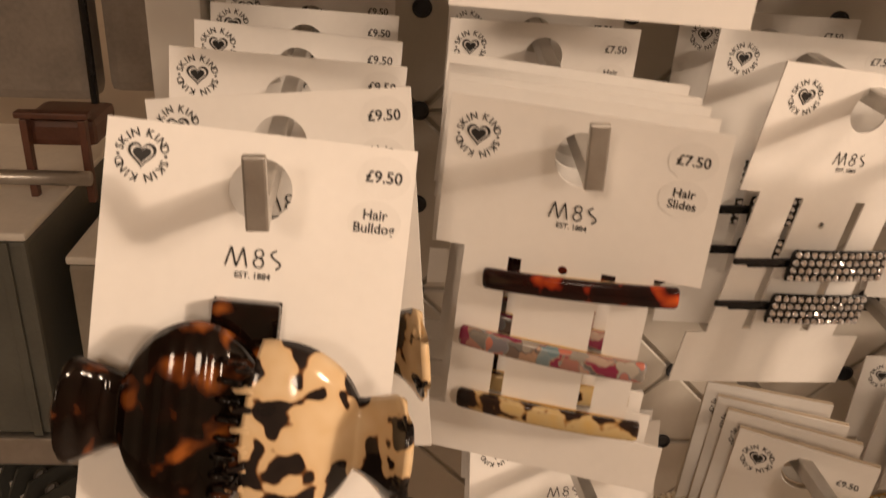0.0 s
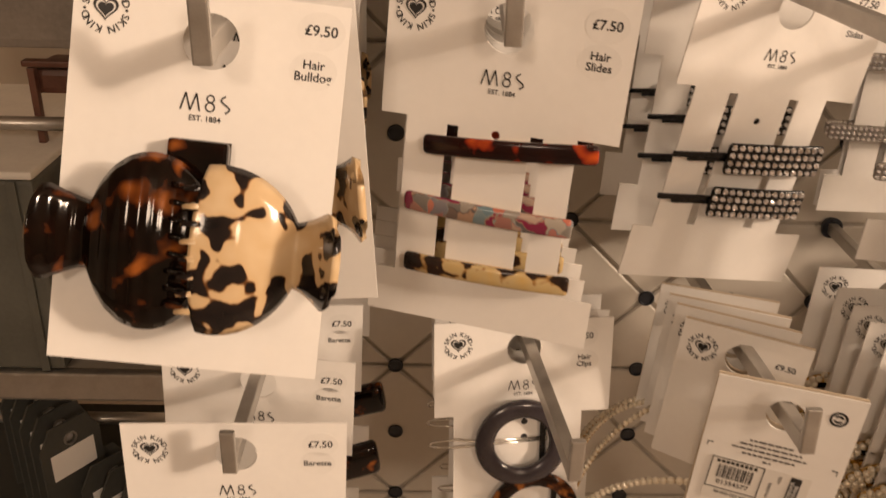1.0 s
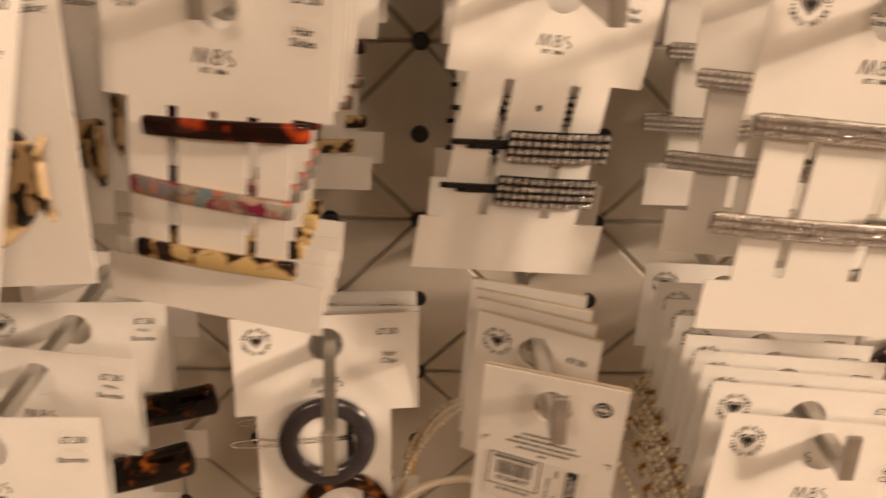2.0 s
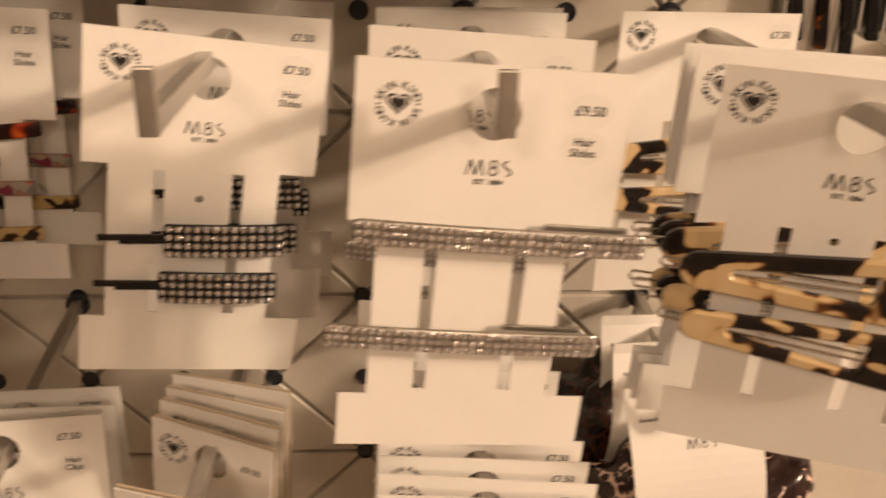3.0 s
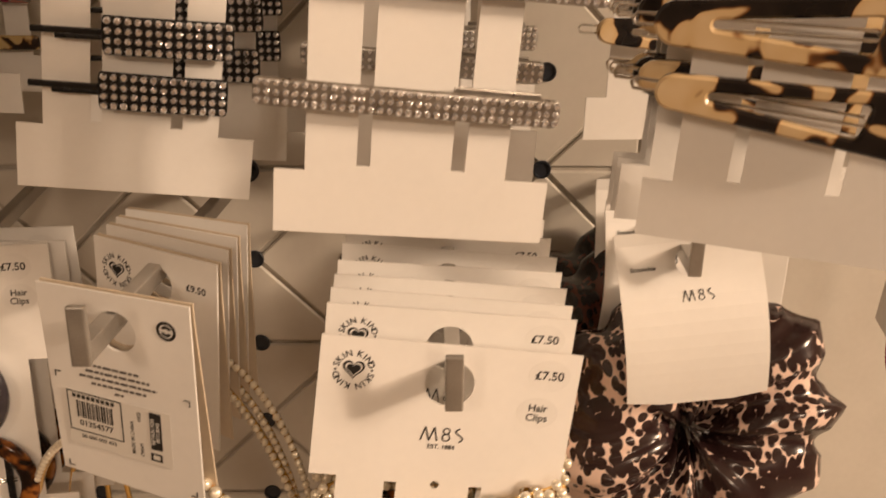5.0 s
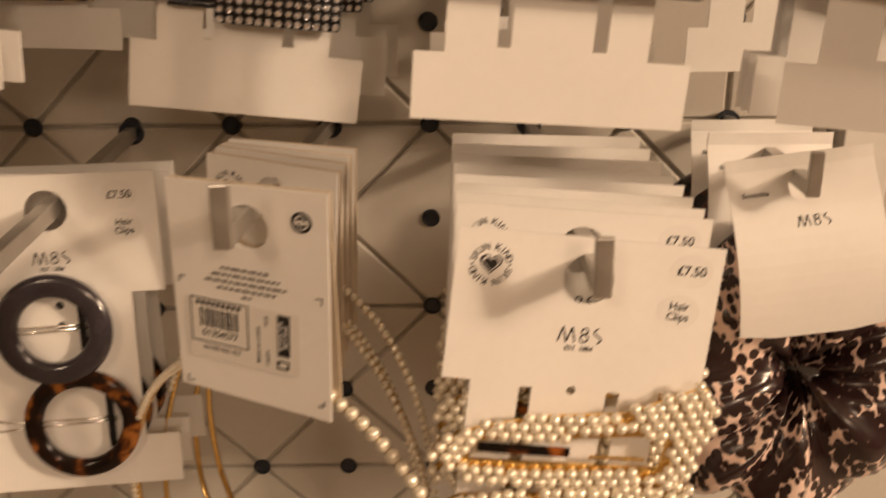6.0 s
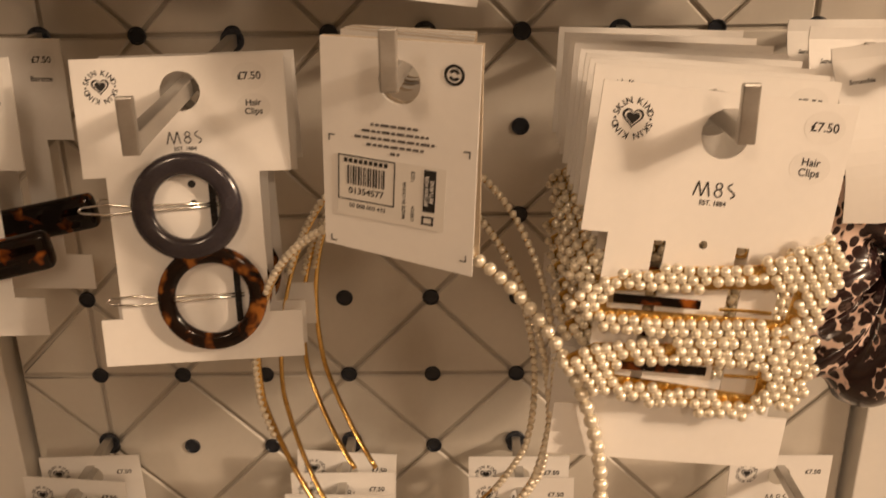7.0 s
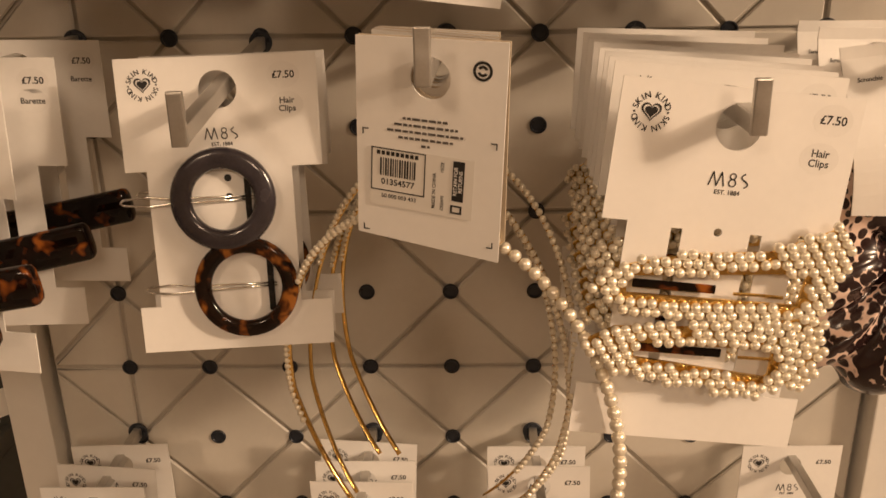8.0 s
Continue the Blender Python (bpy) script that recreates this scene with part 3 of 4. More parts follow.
def ring_pack():
    t = base("ring_clip_pack", "two round ring hair clips, grey and tortoiseshell, on a white card", "hair clips", "hair accessory packs on the hooks")
    card("rings", t)
    card_face(t, "£7.50", "Hair\nClips", "rings")
    # the card isn't cut here: black discs paint the dark of two punched holes
    for k in (0, 1):
        part("punched_hole", slab([circle(0.0010, -0.0430 - 0.0077 * k, 0.0015, 12)], -0.00002, 0.00002), INK, t).matrix_basis = pose(0, -TH / 2 - 0.0001, 0)
    for x, z, m, words, r, w in ((-0.0008, -0.0511, GREY_ACETATE, "dark grey acetate ring", 0.0168, 0.0088), (0.0055, -0.0880, TORT_RING, "brown tortoiseshell ring", 0.0178, 0.0070)):
        s = clip_slot("ring_clip", words, ring_bm(r, w, 0.0046), m, x, z, -0.0050 if x < 0.005 else -0.0045, t)
        for dz in (-0.0011, 0.0011):
            wire([(-0.040, 0.002, dz), (-0.030, 0.002, dz * 1.8), (-0.022, 0.001, dz), (0.012, 0.003, dz * 0.5)], 0.00045, SILVER, s)
        wire([(-0.040, 0.002, -0.0011), (-0.0412, 0.002, 0), (-0.040, 0.002, 0.0011)], 0.00045, SILVER, s)
        part("pin_bar", box(bmesh.new(), 0.0085, 0.0110, 0.0015, 0.0030, -0.011, 0.013, 0.0004), BLACK_METAL, s)
    return t


def band_path(n=90, rx=0.0736, rz=0.0834):
    """A headband seen from above the head: an arch that is open at the bottom."""
    out = []
    for k in range(n + 1):
        a = radians(90 + 146 - 292 * k / n)
        out.append(Vector((rx * math.cos(a) * (1.0 if math.sin(a) > -0.3 else 1.0 - 0.25 * (-0.3 - math.sin(a))), 0, rz * math.sin(a))))
    return out


def headband(big, joined, rx, rz):
    t = base("pearl_headband", "gold headband strung with cream pearls, hung from its card", "headband", "pearl headbands on the hook")
    path = band_path(90, rx, rz)
    part("band", sweep(path, 0.0006, 6, squash=2.4), GOLD, t, "thin gold metal band", True)
    places = []
    last = None
    fine = band_path(900, rx, rz)
    for p in fine[90:815] if big else fine[230:840]:
        u = (p.x / rx + 1) / 2
        r = 0.0015 + big * 0.0011 * max(0.0, min(1.0, u))
        if last is None or (p - last).length >= r * 1.80:
            places.append((p.normalized() * (p.length + r * 0.55) + Vector((0, -0.0012, 0)), r))
            last = p
    me = mesh_of("pearl", ball(1.0, 10, 7), PEARL, True)
    if joined:
        bm = bmesh.new()
        for p, r in places:
            bmesh.ops.create_uvsphere(bm, u_segments=8, v_segments=6, radius=r, matrix=Matrix.Translation(p))
        tagged(part("pearl_trim", bm, PEARL, t, "row of cream pearls", True), kind="stuff")
    else:
        for p, r in places:
            ob = hung("pearl", me, None, t)
            ob.matrix_basis = Matrix.Translation(p) @ Matrix.Diagonal((r, r, r, 1))
    return t


def bars_of_text(rows, y, parent, name="fine_print"):
    """Unreadable small print: short plain bars. Rows: x, z, length, height."""
    bm = bmesh.new()
    for x, z, length, h in rows:
        a = -length / 2
        while a < length / 2:
            w = random.uniform(0.0010, 0.0030)
            b = min(a + w, length / 2)
            box(bm, x + a, x + b, -0.00004, 0.00004, z - h / 2, z + h / 2)
            a = b + 0.0005
    ob = part(name, bm, GREY_INK, parent)
    ob.matrix_basis = pose(0, y, 0)
    return ob


def headband_card(front=True):
    t = base("headband_card", "folded white card with a barcode label that holds a headband" if front else "folded white card that holds a headband", "card", "headband cards on the hook")
    half = 0.0255
    loops = [[(-half, -0.0642), (half, -0.0678), (half, 0.0060), (-half, 0.0040)], circle(0.0003, -0.0075, 0.0068, 24)]
    part("card", slab(loops, -TH / 2, TH / 2, 0), CARD, t)
    part("rear_leaf", slab(loops, 0.0016, 0.0016 + TH, 0, lambda x, z: 0.006 * max(0, -z / 0.067)), CARD_BACK, t, "rear leaf with a bare kraft inside")
    f = -TH / 2 - 0.00015
    if not front:
        ob = hung("roundel_print", ROUNDEL, None, t)
        ob.matrix_basis = pose(-0.016, f, -0.0068)
        printed("price_print", "£9.50", 0.0036, 0.017, -0.0055, f, t)
        return t
    ob = part("recycling_mark", slab([circle(0.0175, -0.0035, 0.0032, 24), circle(0.0175, -0.0035, 0.0023, 24)], -0.00004, 0.00004), INK, t)
    ob.matrix_basis = pose(0, f, 0)
    for start in (20, 200):
        turn = [radians(start + 13 * k) for k in range(11)]
        arc = [(0.0175 + 0.0018 * math.cos(a), -0.0035 + 0.0018 * math.sin(a)) for a in turn] + [(0.0175 + 0.0009 * math.cos(a), -0.0035 + 0.0009 * math.sin(a)) for a in reversed(turn)]
        part("recycling_mark", slab([arc], -0.00004, 0.00004), INK, t).matrix_basis = pose(0, f, 0)
    bars_of_text([(-0.001, -0.0215 - 0.0022 * k, l, 0.0008) for k, l in enumerate((0.016, 0.022, 0.027, 0.019, 0.003))], f, t)
    lab = part("barcode_label", slab([rect(-0.0195, 0.0170, -0.0535, -0.0325)], -0.00004, 0.00004), WHITE_PAINT, t, "white barcode sticker")
    lab.matrix_basis = pose(0, f - 0.0001, 0, 0, 1.5, 0)
    g = -0.00012
    part("barcode_frame", slab([rect(-0.0192, 0.0002, -0.0480, -0.0328), rect(-0.0188, -0.0002, -0.0476, -0.0332)], g - 0.00003, g), INK, lab)
    x = -0.0160
    while x < -0.0030:
        w = random.choice((0.00025, 0.0004, 0.0006))
        boxed("code_bar", x, x + w, g - 0.00004, g, -0.0425, -0.0362, INK, lab)
        x += w + random.choice((0.0003, 0.0005))
    for k in range(9):
        boxed("code_block", -0.0172 + 0.0017 * k, -0.0160 + 0.0017 * k, g - 0.00004, g, -0.0352, -0.0338, INK, lab)
    printed("code_print", "01354577", 0.0030, -0.0095, -0.0447, g, lab)
    printed("code_print", "50 000 003 433", 0.0020, -0.0090, -0.0498, g, lab)
    printed("origin_print", "MADE IN CHINA", 0.0017, 0.0035, -0.0450, g, lab, None, -90)
    printed("colour_print", "CREAM", 0.0016, 0.0065, -0.0490, g, lab, None, -90)
    printed("size_print", "1SIZE", 0.0016, 0.0062, -0.0365, g, lab, None, -90)
    blk = part("black_block", slab([rect(0.0098, 0.0138, -0.0475, -0.0335)], g - 0.00004, g), INK, lab)
    ob = hung("returns_print", letters("RETAIN FOR\nRETURNS", 0.0018), CARD, lab)
    ob.matrix_basis = pose(0.0118, g - 0.0002, -0.0405, 0, -90, 0)
    ob = part("chip_mark", slab([rect(0.0095, 0.0135, -0.0520, -0.0490), rect(0.0102, 0.0128, -0.0514, -0.0496)], g - 0.00004, g), INK, lab)
    for sx, sz in ((-1, -0.0262), (1, -0.0262), (-1, -0.0630), (1, -0.0630)):
        k = -0.0022 if sz > -0.04 else 0.0022
        ell = [(0, 0), (-0.0022, 0), (-0.0022, 0.0004), (-0.0004, 0.0004), (-0.0004, 0.0022), (0, 0.0022)]
        ob = part("corner_mark", slab([[(sx * (0.0234 + x), sz + z * (1 if k > 0 else -1)) for x, z in ell]], -0.00003, 0.00003), INK, t)
        ob.matrix_basis = pose(0, f, 0)
    return t


def pearl_pack(joined=False):
    t = base("pearl_clip_pack", "two gold snap clips covered in cream pearls on a white card", "hair clips", "hair accessory packs on the hooks")
    card("pearls", t)
    card_face(t, "£7.50", "Hair\nClips", "pearls")
    clips = (
        ([(-0.0385, -0.0612, 0.0030), (-0.0300, -0.0665, 0.0030), (0.0100, -0.0690, 0.0030), (0.0350, -0.0640, 0.0030), (0.0405, -0.0470, 0.0030), (0.0385, -0.0375, 0.0030), (0.0170, -0.0475, 0.0030), (-0.0100, -0.0505, 0.0030), (-0.0300, -0.0560, 0.0030)],
         [(-0.0280, -0.0628, 0.0006), (0.0275, -0.0618, 0.0010), (0.0285, -0.0538, 0.0010), (-0.0280, -0.0588, 0.0006)]),
        ([(-0.0375, -0.0818, 0.0030), (-0.0290, -0.0883, 0.0030), (0.0150, -0.0938, 0.0030), (0.0335, -0.0888, 0.0030), (0.0385, -0.0788, 0.0030), (0.0360, -0.0690, 0.0030), (-0.0080, -0.0758, 0.0030), (-0.0300, -0.0773, 0.0030)],
         [(-0.0220, -0.0850, 0.0006), (0.0225, -0.0880, 0.0010), (0.0225, -0.0810, 0.0010), (-0.0220, -0.0818, 0.0006)]),
    )
    step = 0.00365
    for n, (outer, inner) in enumerate(clips):
        outer, inner = rounded(outer, 4), rounded(inner, 4)
        s = clip_slot("pearl_clip", "drop-shaped gold clip set with cream pearls", slab([inset(outer, 0.0014), inset(inner, -0.0004)], -0.0012, 0.0, 0.0), GOLD, 0, 0, -0.0045, t, 0, False)
        clear = inset(inner, -0.0011)
        x0, z0 = inner[0]
        part("lever", box(bmesh.new(), x0 + 0.002, x0 + 0.030, 0.0008, 0.0018, z0 + 0.0004, z0 + 0.0034, 0.0004), TORT_DARK, s, "dark lever behind the opening")
        part("clasp", sweep([(x0 + 0.036, 0.0006, z0 + 0.0012), (x0 + 0.045, 0.0004, z0 + 0.0015), (x0 + 0.053, 0.0010, z0 + 0.0012)], 0.0006, 6), GOLD, s)
        places = []
        lift = -0.0010 if n else 0.0
        for j in range(-40, 1):
            for i in range(-14, 15):
                x = (i + 0.5 * (j % 2)) * step
                p = (x, j * step * 0.80 - 0.034 + 0.06 * x + 3.0 * x * x * (-1 if n else 0.6))
                if inside(p, outer) and not inside(p, clear):
                    places.append((p[0] + random.uniform(-3, 3) * 1e-4, -0.0022 - random.uniform(0, 9e-4) + lift, p[1] + random.uniform(-3, 3) * 1e-4))
        scatter("pearl", PEARL_MESH, places, s, joined)
    return t


def scrunchie_pack(material, label):
    t = base("scrunchie_pack", label, "scrunchie", "scrunchies on the hook")
    half = 0.0285
    part("card", slab([[(-half, -0.0640), (-half * 0.5, -0.0660), (half * 0.5, -0.0660), (half, -0.0640), (half, 0.006), (-half, 0.006)], circle(0, -0.0068, 0.0055, 22)], -TH / 2, TH / 2, 0,
         lambda x, z: -0.010 * math.sin(math.pi * max(0, min(1, -z / 0.075)))), CARD, t, "curved white card sleeve")
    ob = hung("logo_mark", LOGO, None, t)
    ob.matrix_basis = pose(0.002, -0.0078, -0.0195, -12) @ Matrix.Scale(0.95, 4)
    printed("name_print", "Scrunchie", 0.0026, -0.0185, -0.0080, -0.0042, t)
    bm = bmesh.new()
    grid = []
    nu, nv = 300, 40
    for i in range(nu):
        a = 2 * math.pi * i / nu
        row = []
        for j in range(nv):
            b = 2 * math.pi * j / nv
            swirl = a + 0.22 * math.sin(b + 2 * a) + 0.10 * noise.noise(Vector((2 * math.cos(a), 2 * math.sin(a), 0.7 * b)))
            ridge = 0.5 + 0.5 * math.cos(8 * swirl + 0.8 * math.sin(3 * a))
            small = 1 - abs(math.sin(11 * swirl + 1.3 * math.sin(2 * a + b)))
            r = 0.0292 * (0.74 + 0.32 * ridge + 0.07 * small) * (1 + 0.16 * noise.noise(Vector((2 * math.cos(a), 2 * math.sin(a), math.cos(b)))))
            R = 0.036 + 0.003 * math.sin(2 * a + 0.5) + r * math.cos(b)
            row.append(bm.verts.new((R * math.cos(a) * 0.98, 0.020 + r * math.sin(b) * 0.72, -0.087 + R * math.sin(a) * 1.04)))
        grid.append(row)
    for i in range(nu):
        for j in range(nv):
            bm.faces.new((grid[i][j], grid[(i + 1) % nu][j], grid[(i + 1) % nu][(j + 1) % nv], grid[i][(j + 1) % nv]))
    bmesh.ops.recalc_face_normals(bm, faces=bm.faces)
    part("gathered_ring", bm, material, t, "gathered satin ring", True)
    return t


def small_pack():
    t = base("small_card_pack", "small white card with a hair accessory on a low hook", "hair accessory", "small packs on the low hooks")
    card("small", t)
    card_face(t, "£7.50", "", "small")
    clip_slot("slim_slide", "slim dark slide", bar_bm(0.045, 0.007, 0.003, 0.003), TORT_DARK, 0, -0.045, -0.006, t)
    return t


def hook(x, z, y_tip, y_panel=0.385):
    """A steel display hook: backplate, flat arm and upturned end."""
    t = base("display_hook", "satin steel display hook with an upturned flat end", "hook", "display hooks")
    t.matrix_basis = pose(x, y_panel, z)
    w = 0.0025
    part("arm", box(bmesh.new(), -w, w, y_tip - y_panel, -0.002, -0.0065, -0.0002, 0.0006), STEEL, t)
    part("upturned_end", box(bmesh.new(), -w - 0.0001, w + 0.0001, y_tip - y_panel - 0.0022, y_tip - y_panel + 0.0002, -0.0068, 0.0105, 0.0006), STEEL, t)
    part("socket", slab([circle(0, -0.0033, 0.0062, 20)], -0.0045, -0.0028, 0.0004), GROMMET, t)
    return t


def hang(thing, x, y, z, roll=0.0, yaw=0.0, lean=0.0):
    thing.matrix_basis = pose(x, y, z, lean, roll, yaw)
    return thing

# ---- the place: floor, ceiling, walls, display panel ----
boxed("floor", -4, 4.5, -4, 2.5, -0.1, 0.0, FLOOR)
boxed("ceiling", -4, 4.5, -4, 2.5, 2.9, 3.0, WALL)
boxed("wall_north", -4, 4.5, 2.5, 2.6, 0, 2.9, WALL)
boxed("wall_south", -4, 4.5, -4.1, -4, 0, 2.9, WALL)
boxed("wall_west", -4.1, -4, -4, 2.5, 0, 2.9, WALL)
boxed("wall_east", 4.5, 4.6, -4, 2.5, 0, 2.9, WALL)
for n, cat in (("floor", "floor"), ("ceiling", "ceiling"), ("wall_north", "wall"), ("wall_south", "wall"), ("wall_west", "wall"), ("wall_east", "wall")):
    tagged(bpy.data.objects[n], "plain warm shop " + cat + " around the display", cat, kind="structure")

X0, Y0, Z0, P = 0.185, 0.385, 1.20, 0.05


def col(i):
    return X0 + P * i


def row(j):
    return Z0 + P * j


panel = base("display_panel", "cream laminate display panel with grooved triangles and dark peg holes", "display panel", kind="structure")
XL, XR, ZB, ZT = -0.113, 0.388, 0.62, 1.92
boxed("backing", XL, XR, Y0 + 0.0022, Y0 + 0.018, ZB, ZT, SEAM, panel, "board behind the grooves")
post = boxed("upright_post", XR + 0.003, XR + 0.028, Y0 - 0.012, Y0 + 0.02, 0.0, 2.0, WHITE_PAINT, None, "", 0.001)
tagged(post, "white painted steel upright beside the panel", "post", kind="structure")
post = boxed("upright_post", XL - 0.028, XL - 0.003, Y0 - 0.012, Y0 + 0.02, 0.0, 2.0, WHITE_PAINT, None, "", 0.001)
tagged(post, "white painted steel upright beside the panel", "post", kind="structure")


# ---- goods on the hooks ----
UP, LOW, BOT, TOP = row(3) + 0.003, row(0) + 0.003, row(-5) + 0.009, row(6) + 0.003


def rack(x_panel, z, x_tip, y_tip, rise=0.0):
    h = hook(x_panel, z, y_tip)
    turn = math.degrees(math.atan2(x_tip - x_panel, Y0 - y_tip))
    h.matrix_basis = pose(x_panel, Y0, z, -math.degrees(math.atan2(rise, Y0 - y_tip)), 0, turn)
    return lambda y: x_panel + (x_tip - x_panel) * (Y0 - y) / (Y0 - y_tip)


def fill(front, back, at, z, places, dx=0.0, dz=0.0, rest=0.0):
    """places: y, roll, yaw, lean; the first takes the front pack, shifted to fit the camera's view, the others copies
    of the back one.
    """
    y, roll, yaw, lean = places[0]
    hang(front, at(y) + dx, y, z + dz, roll, yaw, lean)
    for k, (y, roll, yaw, lean) in enumerate(places[1:]):
        m = pose(at(y), y, z + rest, lean, roll, yaw)
        if back is not front and k == 0:
            back.matrix_basis = m
        else:
            copy_thing(back, m)


at = rack(col(-5), UP, -0.0525, 0.137)
p = bulldog_pack()
fill(p, p, at, UP, [(0.1587, 6.2, 1.8, -20.4), (0.190, -6.0, -6, -12), (0.232, 5, 6, 0), (0.270, 4, -3, 0), (0.310, 3, 2, 0), (0.350, 1, 0, 0)], -0.0006, 0.0017, 0.0028)
at = rack(col(-3), UP, 0.0265, 0.166)
p = slides_pack()
fill(p, p, at, UP, [(0.1839, 3.2, -15.0, -4.2), (0.196, 4.0, -11, -3), (0.206, 4, -9, -2), (0.216, 4.5, -8, 0), (0.230, 5, -6, 0), (0.300, 3, 6, 0), (0.340, 2, 0, 0)], 0.0002, 0.0021, 0.0026)
at = rack(col(-1), UP, col(-1) + 0.005, 0.166)
p, b = dark_pack(), dark_pack(True)
fill(p, b, at, UP, [(0.2504, 8.0, 12.6, 4.0), (0.300, 4, 4, 0), (0.345, 2, 0, 0)], 0.0014, -0.0020)
at = rack(col(1), UP, col(1) - 0.007, 0.166)
p, b = silver_pack(), silver_pack(True)
fill(p, b, at, UP, [(0.1877, 4.2, 3.5, 0.9), (0.255, 3, -3, 0), (0.315, 1, 0, 0), (0.325, 0, 2, 0)], -0.0002, 0.0013)
at = rack(col(3), UP, col(3) - 0.006, 0.160)
p = tort_pack()
fill(p, p, at, UP, [(0.1790, 2.7, -17.4, 3.1), (0.208, 3, -5, 0), (0.216, 3, -4, 0), (0.223, 3, -3, 0), (0.318, 1, 6, 0)])
# mostly unseen packs, added above to shade the row below; column -3 shows
p = tort_pack()
for k, (i, y) in enumerate(((-3, 0.190), (-5, 0.235), (-1, 0.250), (1, 0.250), (3, 0.250))):
    at = rack(col(i), TOP, col(i), 0.166)
    if k == 0:
        fill(p, p, at, TOP, [(y, 3, 0, 0), (0.235, 2, 0, 0), (0.290, 2, 0, 0)])
    else:
        for d in (0.0, 0.03, 0.06, 0.09):
            copy_thing(p, pose(at(y + d), y + d, TOP, 0, 2, 0))

at = rack(col(-5), LOW, -0.0635, 0.166)
p = barette_pack()
fill(p, p, at, LOW, [(0.176, 2.0, 4.5, 1), (0.222, 3, -4, 0), (0.262, 2, 6, 0), (0.315, 1, 0, 0)])
at = rack(col(-3), LOW - 0.0022, col(-3) + 0.022, 0.166)
p = ring_pack()
fill(p, p, at, LOW - 0.0022, [(0.2508, -0.5, 5.7, -7.9), (0.266, 0.5, 3, -4), (0.280, -1, 2, -2)], -0.0020, 0.0033)
at = rack(col(-1), LOW, col(-1) - 0.002, 0.160, 0.0165)
hang(headband_card(), 0.1345, 0.1813, LOW + 0.0160, 3.6, -17.6, 3.1)
b = headband_card(False)
hang(b, at(0.226), 0.226, LOW + 0.0115, 5, -24, 0)
for y, roll, yaw in ((0.240, 5, -22), (0.252, 4, -20), (0.266, 4, -16)):
    copy_thing(b, pose(at(y), y, LOW + 0.016 * (Y0 - y) / 0.219, 0, roll, yaw))
hang(headband(1.0, False, 0.0765, 0.0860), 0.1323, 0.2062, LOW - 0.1286, 10.8, -31.0, 4.0)
hang(headband(0.0, True, 0.0615, 0.0905), 0.1300, 0.2336, LOW - 0.1180, 4.0, -25.9, -7.8)
hang(headband(0.0, True, 0.0631, 0.0780), 0.1292, 0.2559, LOW - 0.1216, -2.4, -35.7, -6.5)
hang(headband(0.0, True, 0.0661, 0.0871), 0.1349, 0.2560, LOW - 0.1262, 2.1, -39.4, 2.8)
at = rack(col(1), LOW, col(1) - 0.002, 0.164)
p, b = pearl_pack(), pearl_pack(True)
fill(p, b, at, LOW, [(0.1806, 7.2, 3.2, -4.9), (0.197, 5.5, 2, -2), (0.208, 5, 0, 0), (0.220, 5, 2, 0), (0.233, 4, 1, 0), (0.248, 4, -1, 0), (0.265, 3, 0, 0), (0.284, 3, 3, 0), (0.305, 2, 0, 0)], 0.0, -0.0007, 0.0024)
at = rack(col(3), LOW, col(3) - 0.007, 0.258)
hang(scrunchie_pack(SNAKE, "pink and black snake-print satin scrunchie with a white card sleeve"), at(0.2745), 0.2745, LOW, -7, -1, -9)
b = scrunchie_pack(SNAKE_DARK, "dark leopard-print satin scrunchie with a white card sleeve")
hang(b, at(0.312), 0.312, LOW, 2, 8, 0)
copy_thing(b, pose(at(0.340), 0.340, LOW, 0, 1, 4))

p = small_pack()
first = True
for i, ys in ((-5, (0.290, 0.310, 0.330, 0.352)), (-2, (0.315, 0.335, 0.355)), (0, (0.330, 0.350)), (3, (0.275, 0.350))):
    at = rack(col(i), BOT, col(i), 0.250)
    for k, y in enumerate(ys):
        m = pose(at(y), y, BOT, 0, (k * 37 % 5) - 1.5, (k * 53 % 7) - 3)
        if first:
            p.matrix_basis, first = m, False
        else:
            copy_thing(p, m)

# ---- the panel's pieces: grooved triangles and peg holes ----


def clip_poly(poly, x0, x1, z0, z1):
    for axis, limit, sign in ((0, x0, 1), (0, x1, -1), (1, z0, 1), (1, z1, -1)):
        out = []
        for a, b in zip(poly, poly[1:] + poly[:1]):
            da, db = (a[axis] - limit) * sign, (b[axis] - limit) * sign
            if da >= 0:
                out.append(a)
            if (da >= 0) != (db >= 0):
                t = da / (da - db)
                out.append((a[0] + t * (b[0] - a[0]), a[1] + t * (b[1] - a[1])))
        poly = [p for k, p in enumerate(out) if math.hypot(p[0] - out[k - 1][0], p[1] - out[k - 1][1]) > 1e-5]
        if len(poly) < 3:
            return []
    return poly



G = 0.0011


def tile_mesh(poly):
    return mesh_of("tile", slab([inset(poly if area(poly) > 0 else poly[::-1], G)], 0.0, 0.0024, 0.0009), PANEL)


def tile(me, x, z):
    ob = hung("tile", me, None, panel)
    ob.matrix_basis = pose(x, Y0 + random.uniform(0, 0.0001), z)


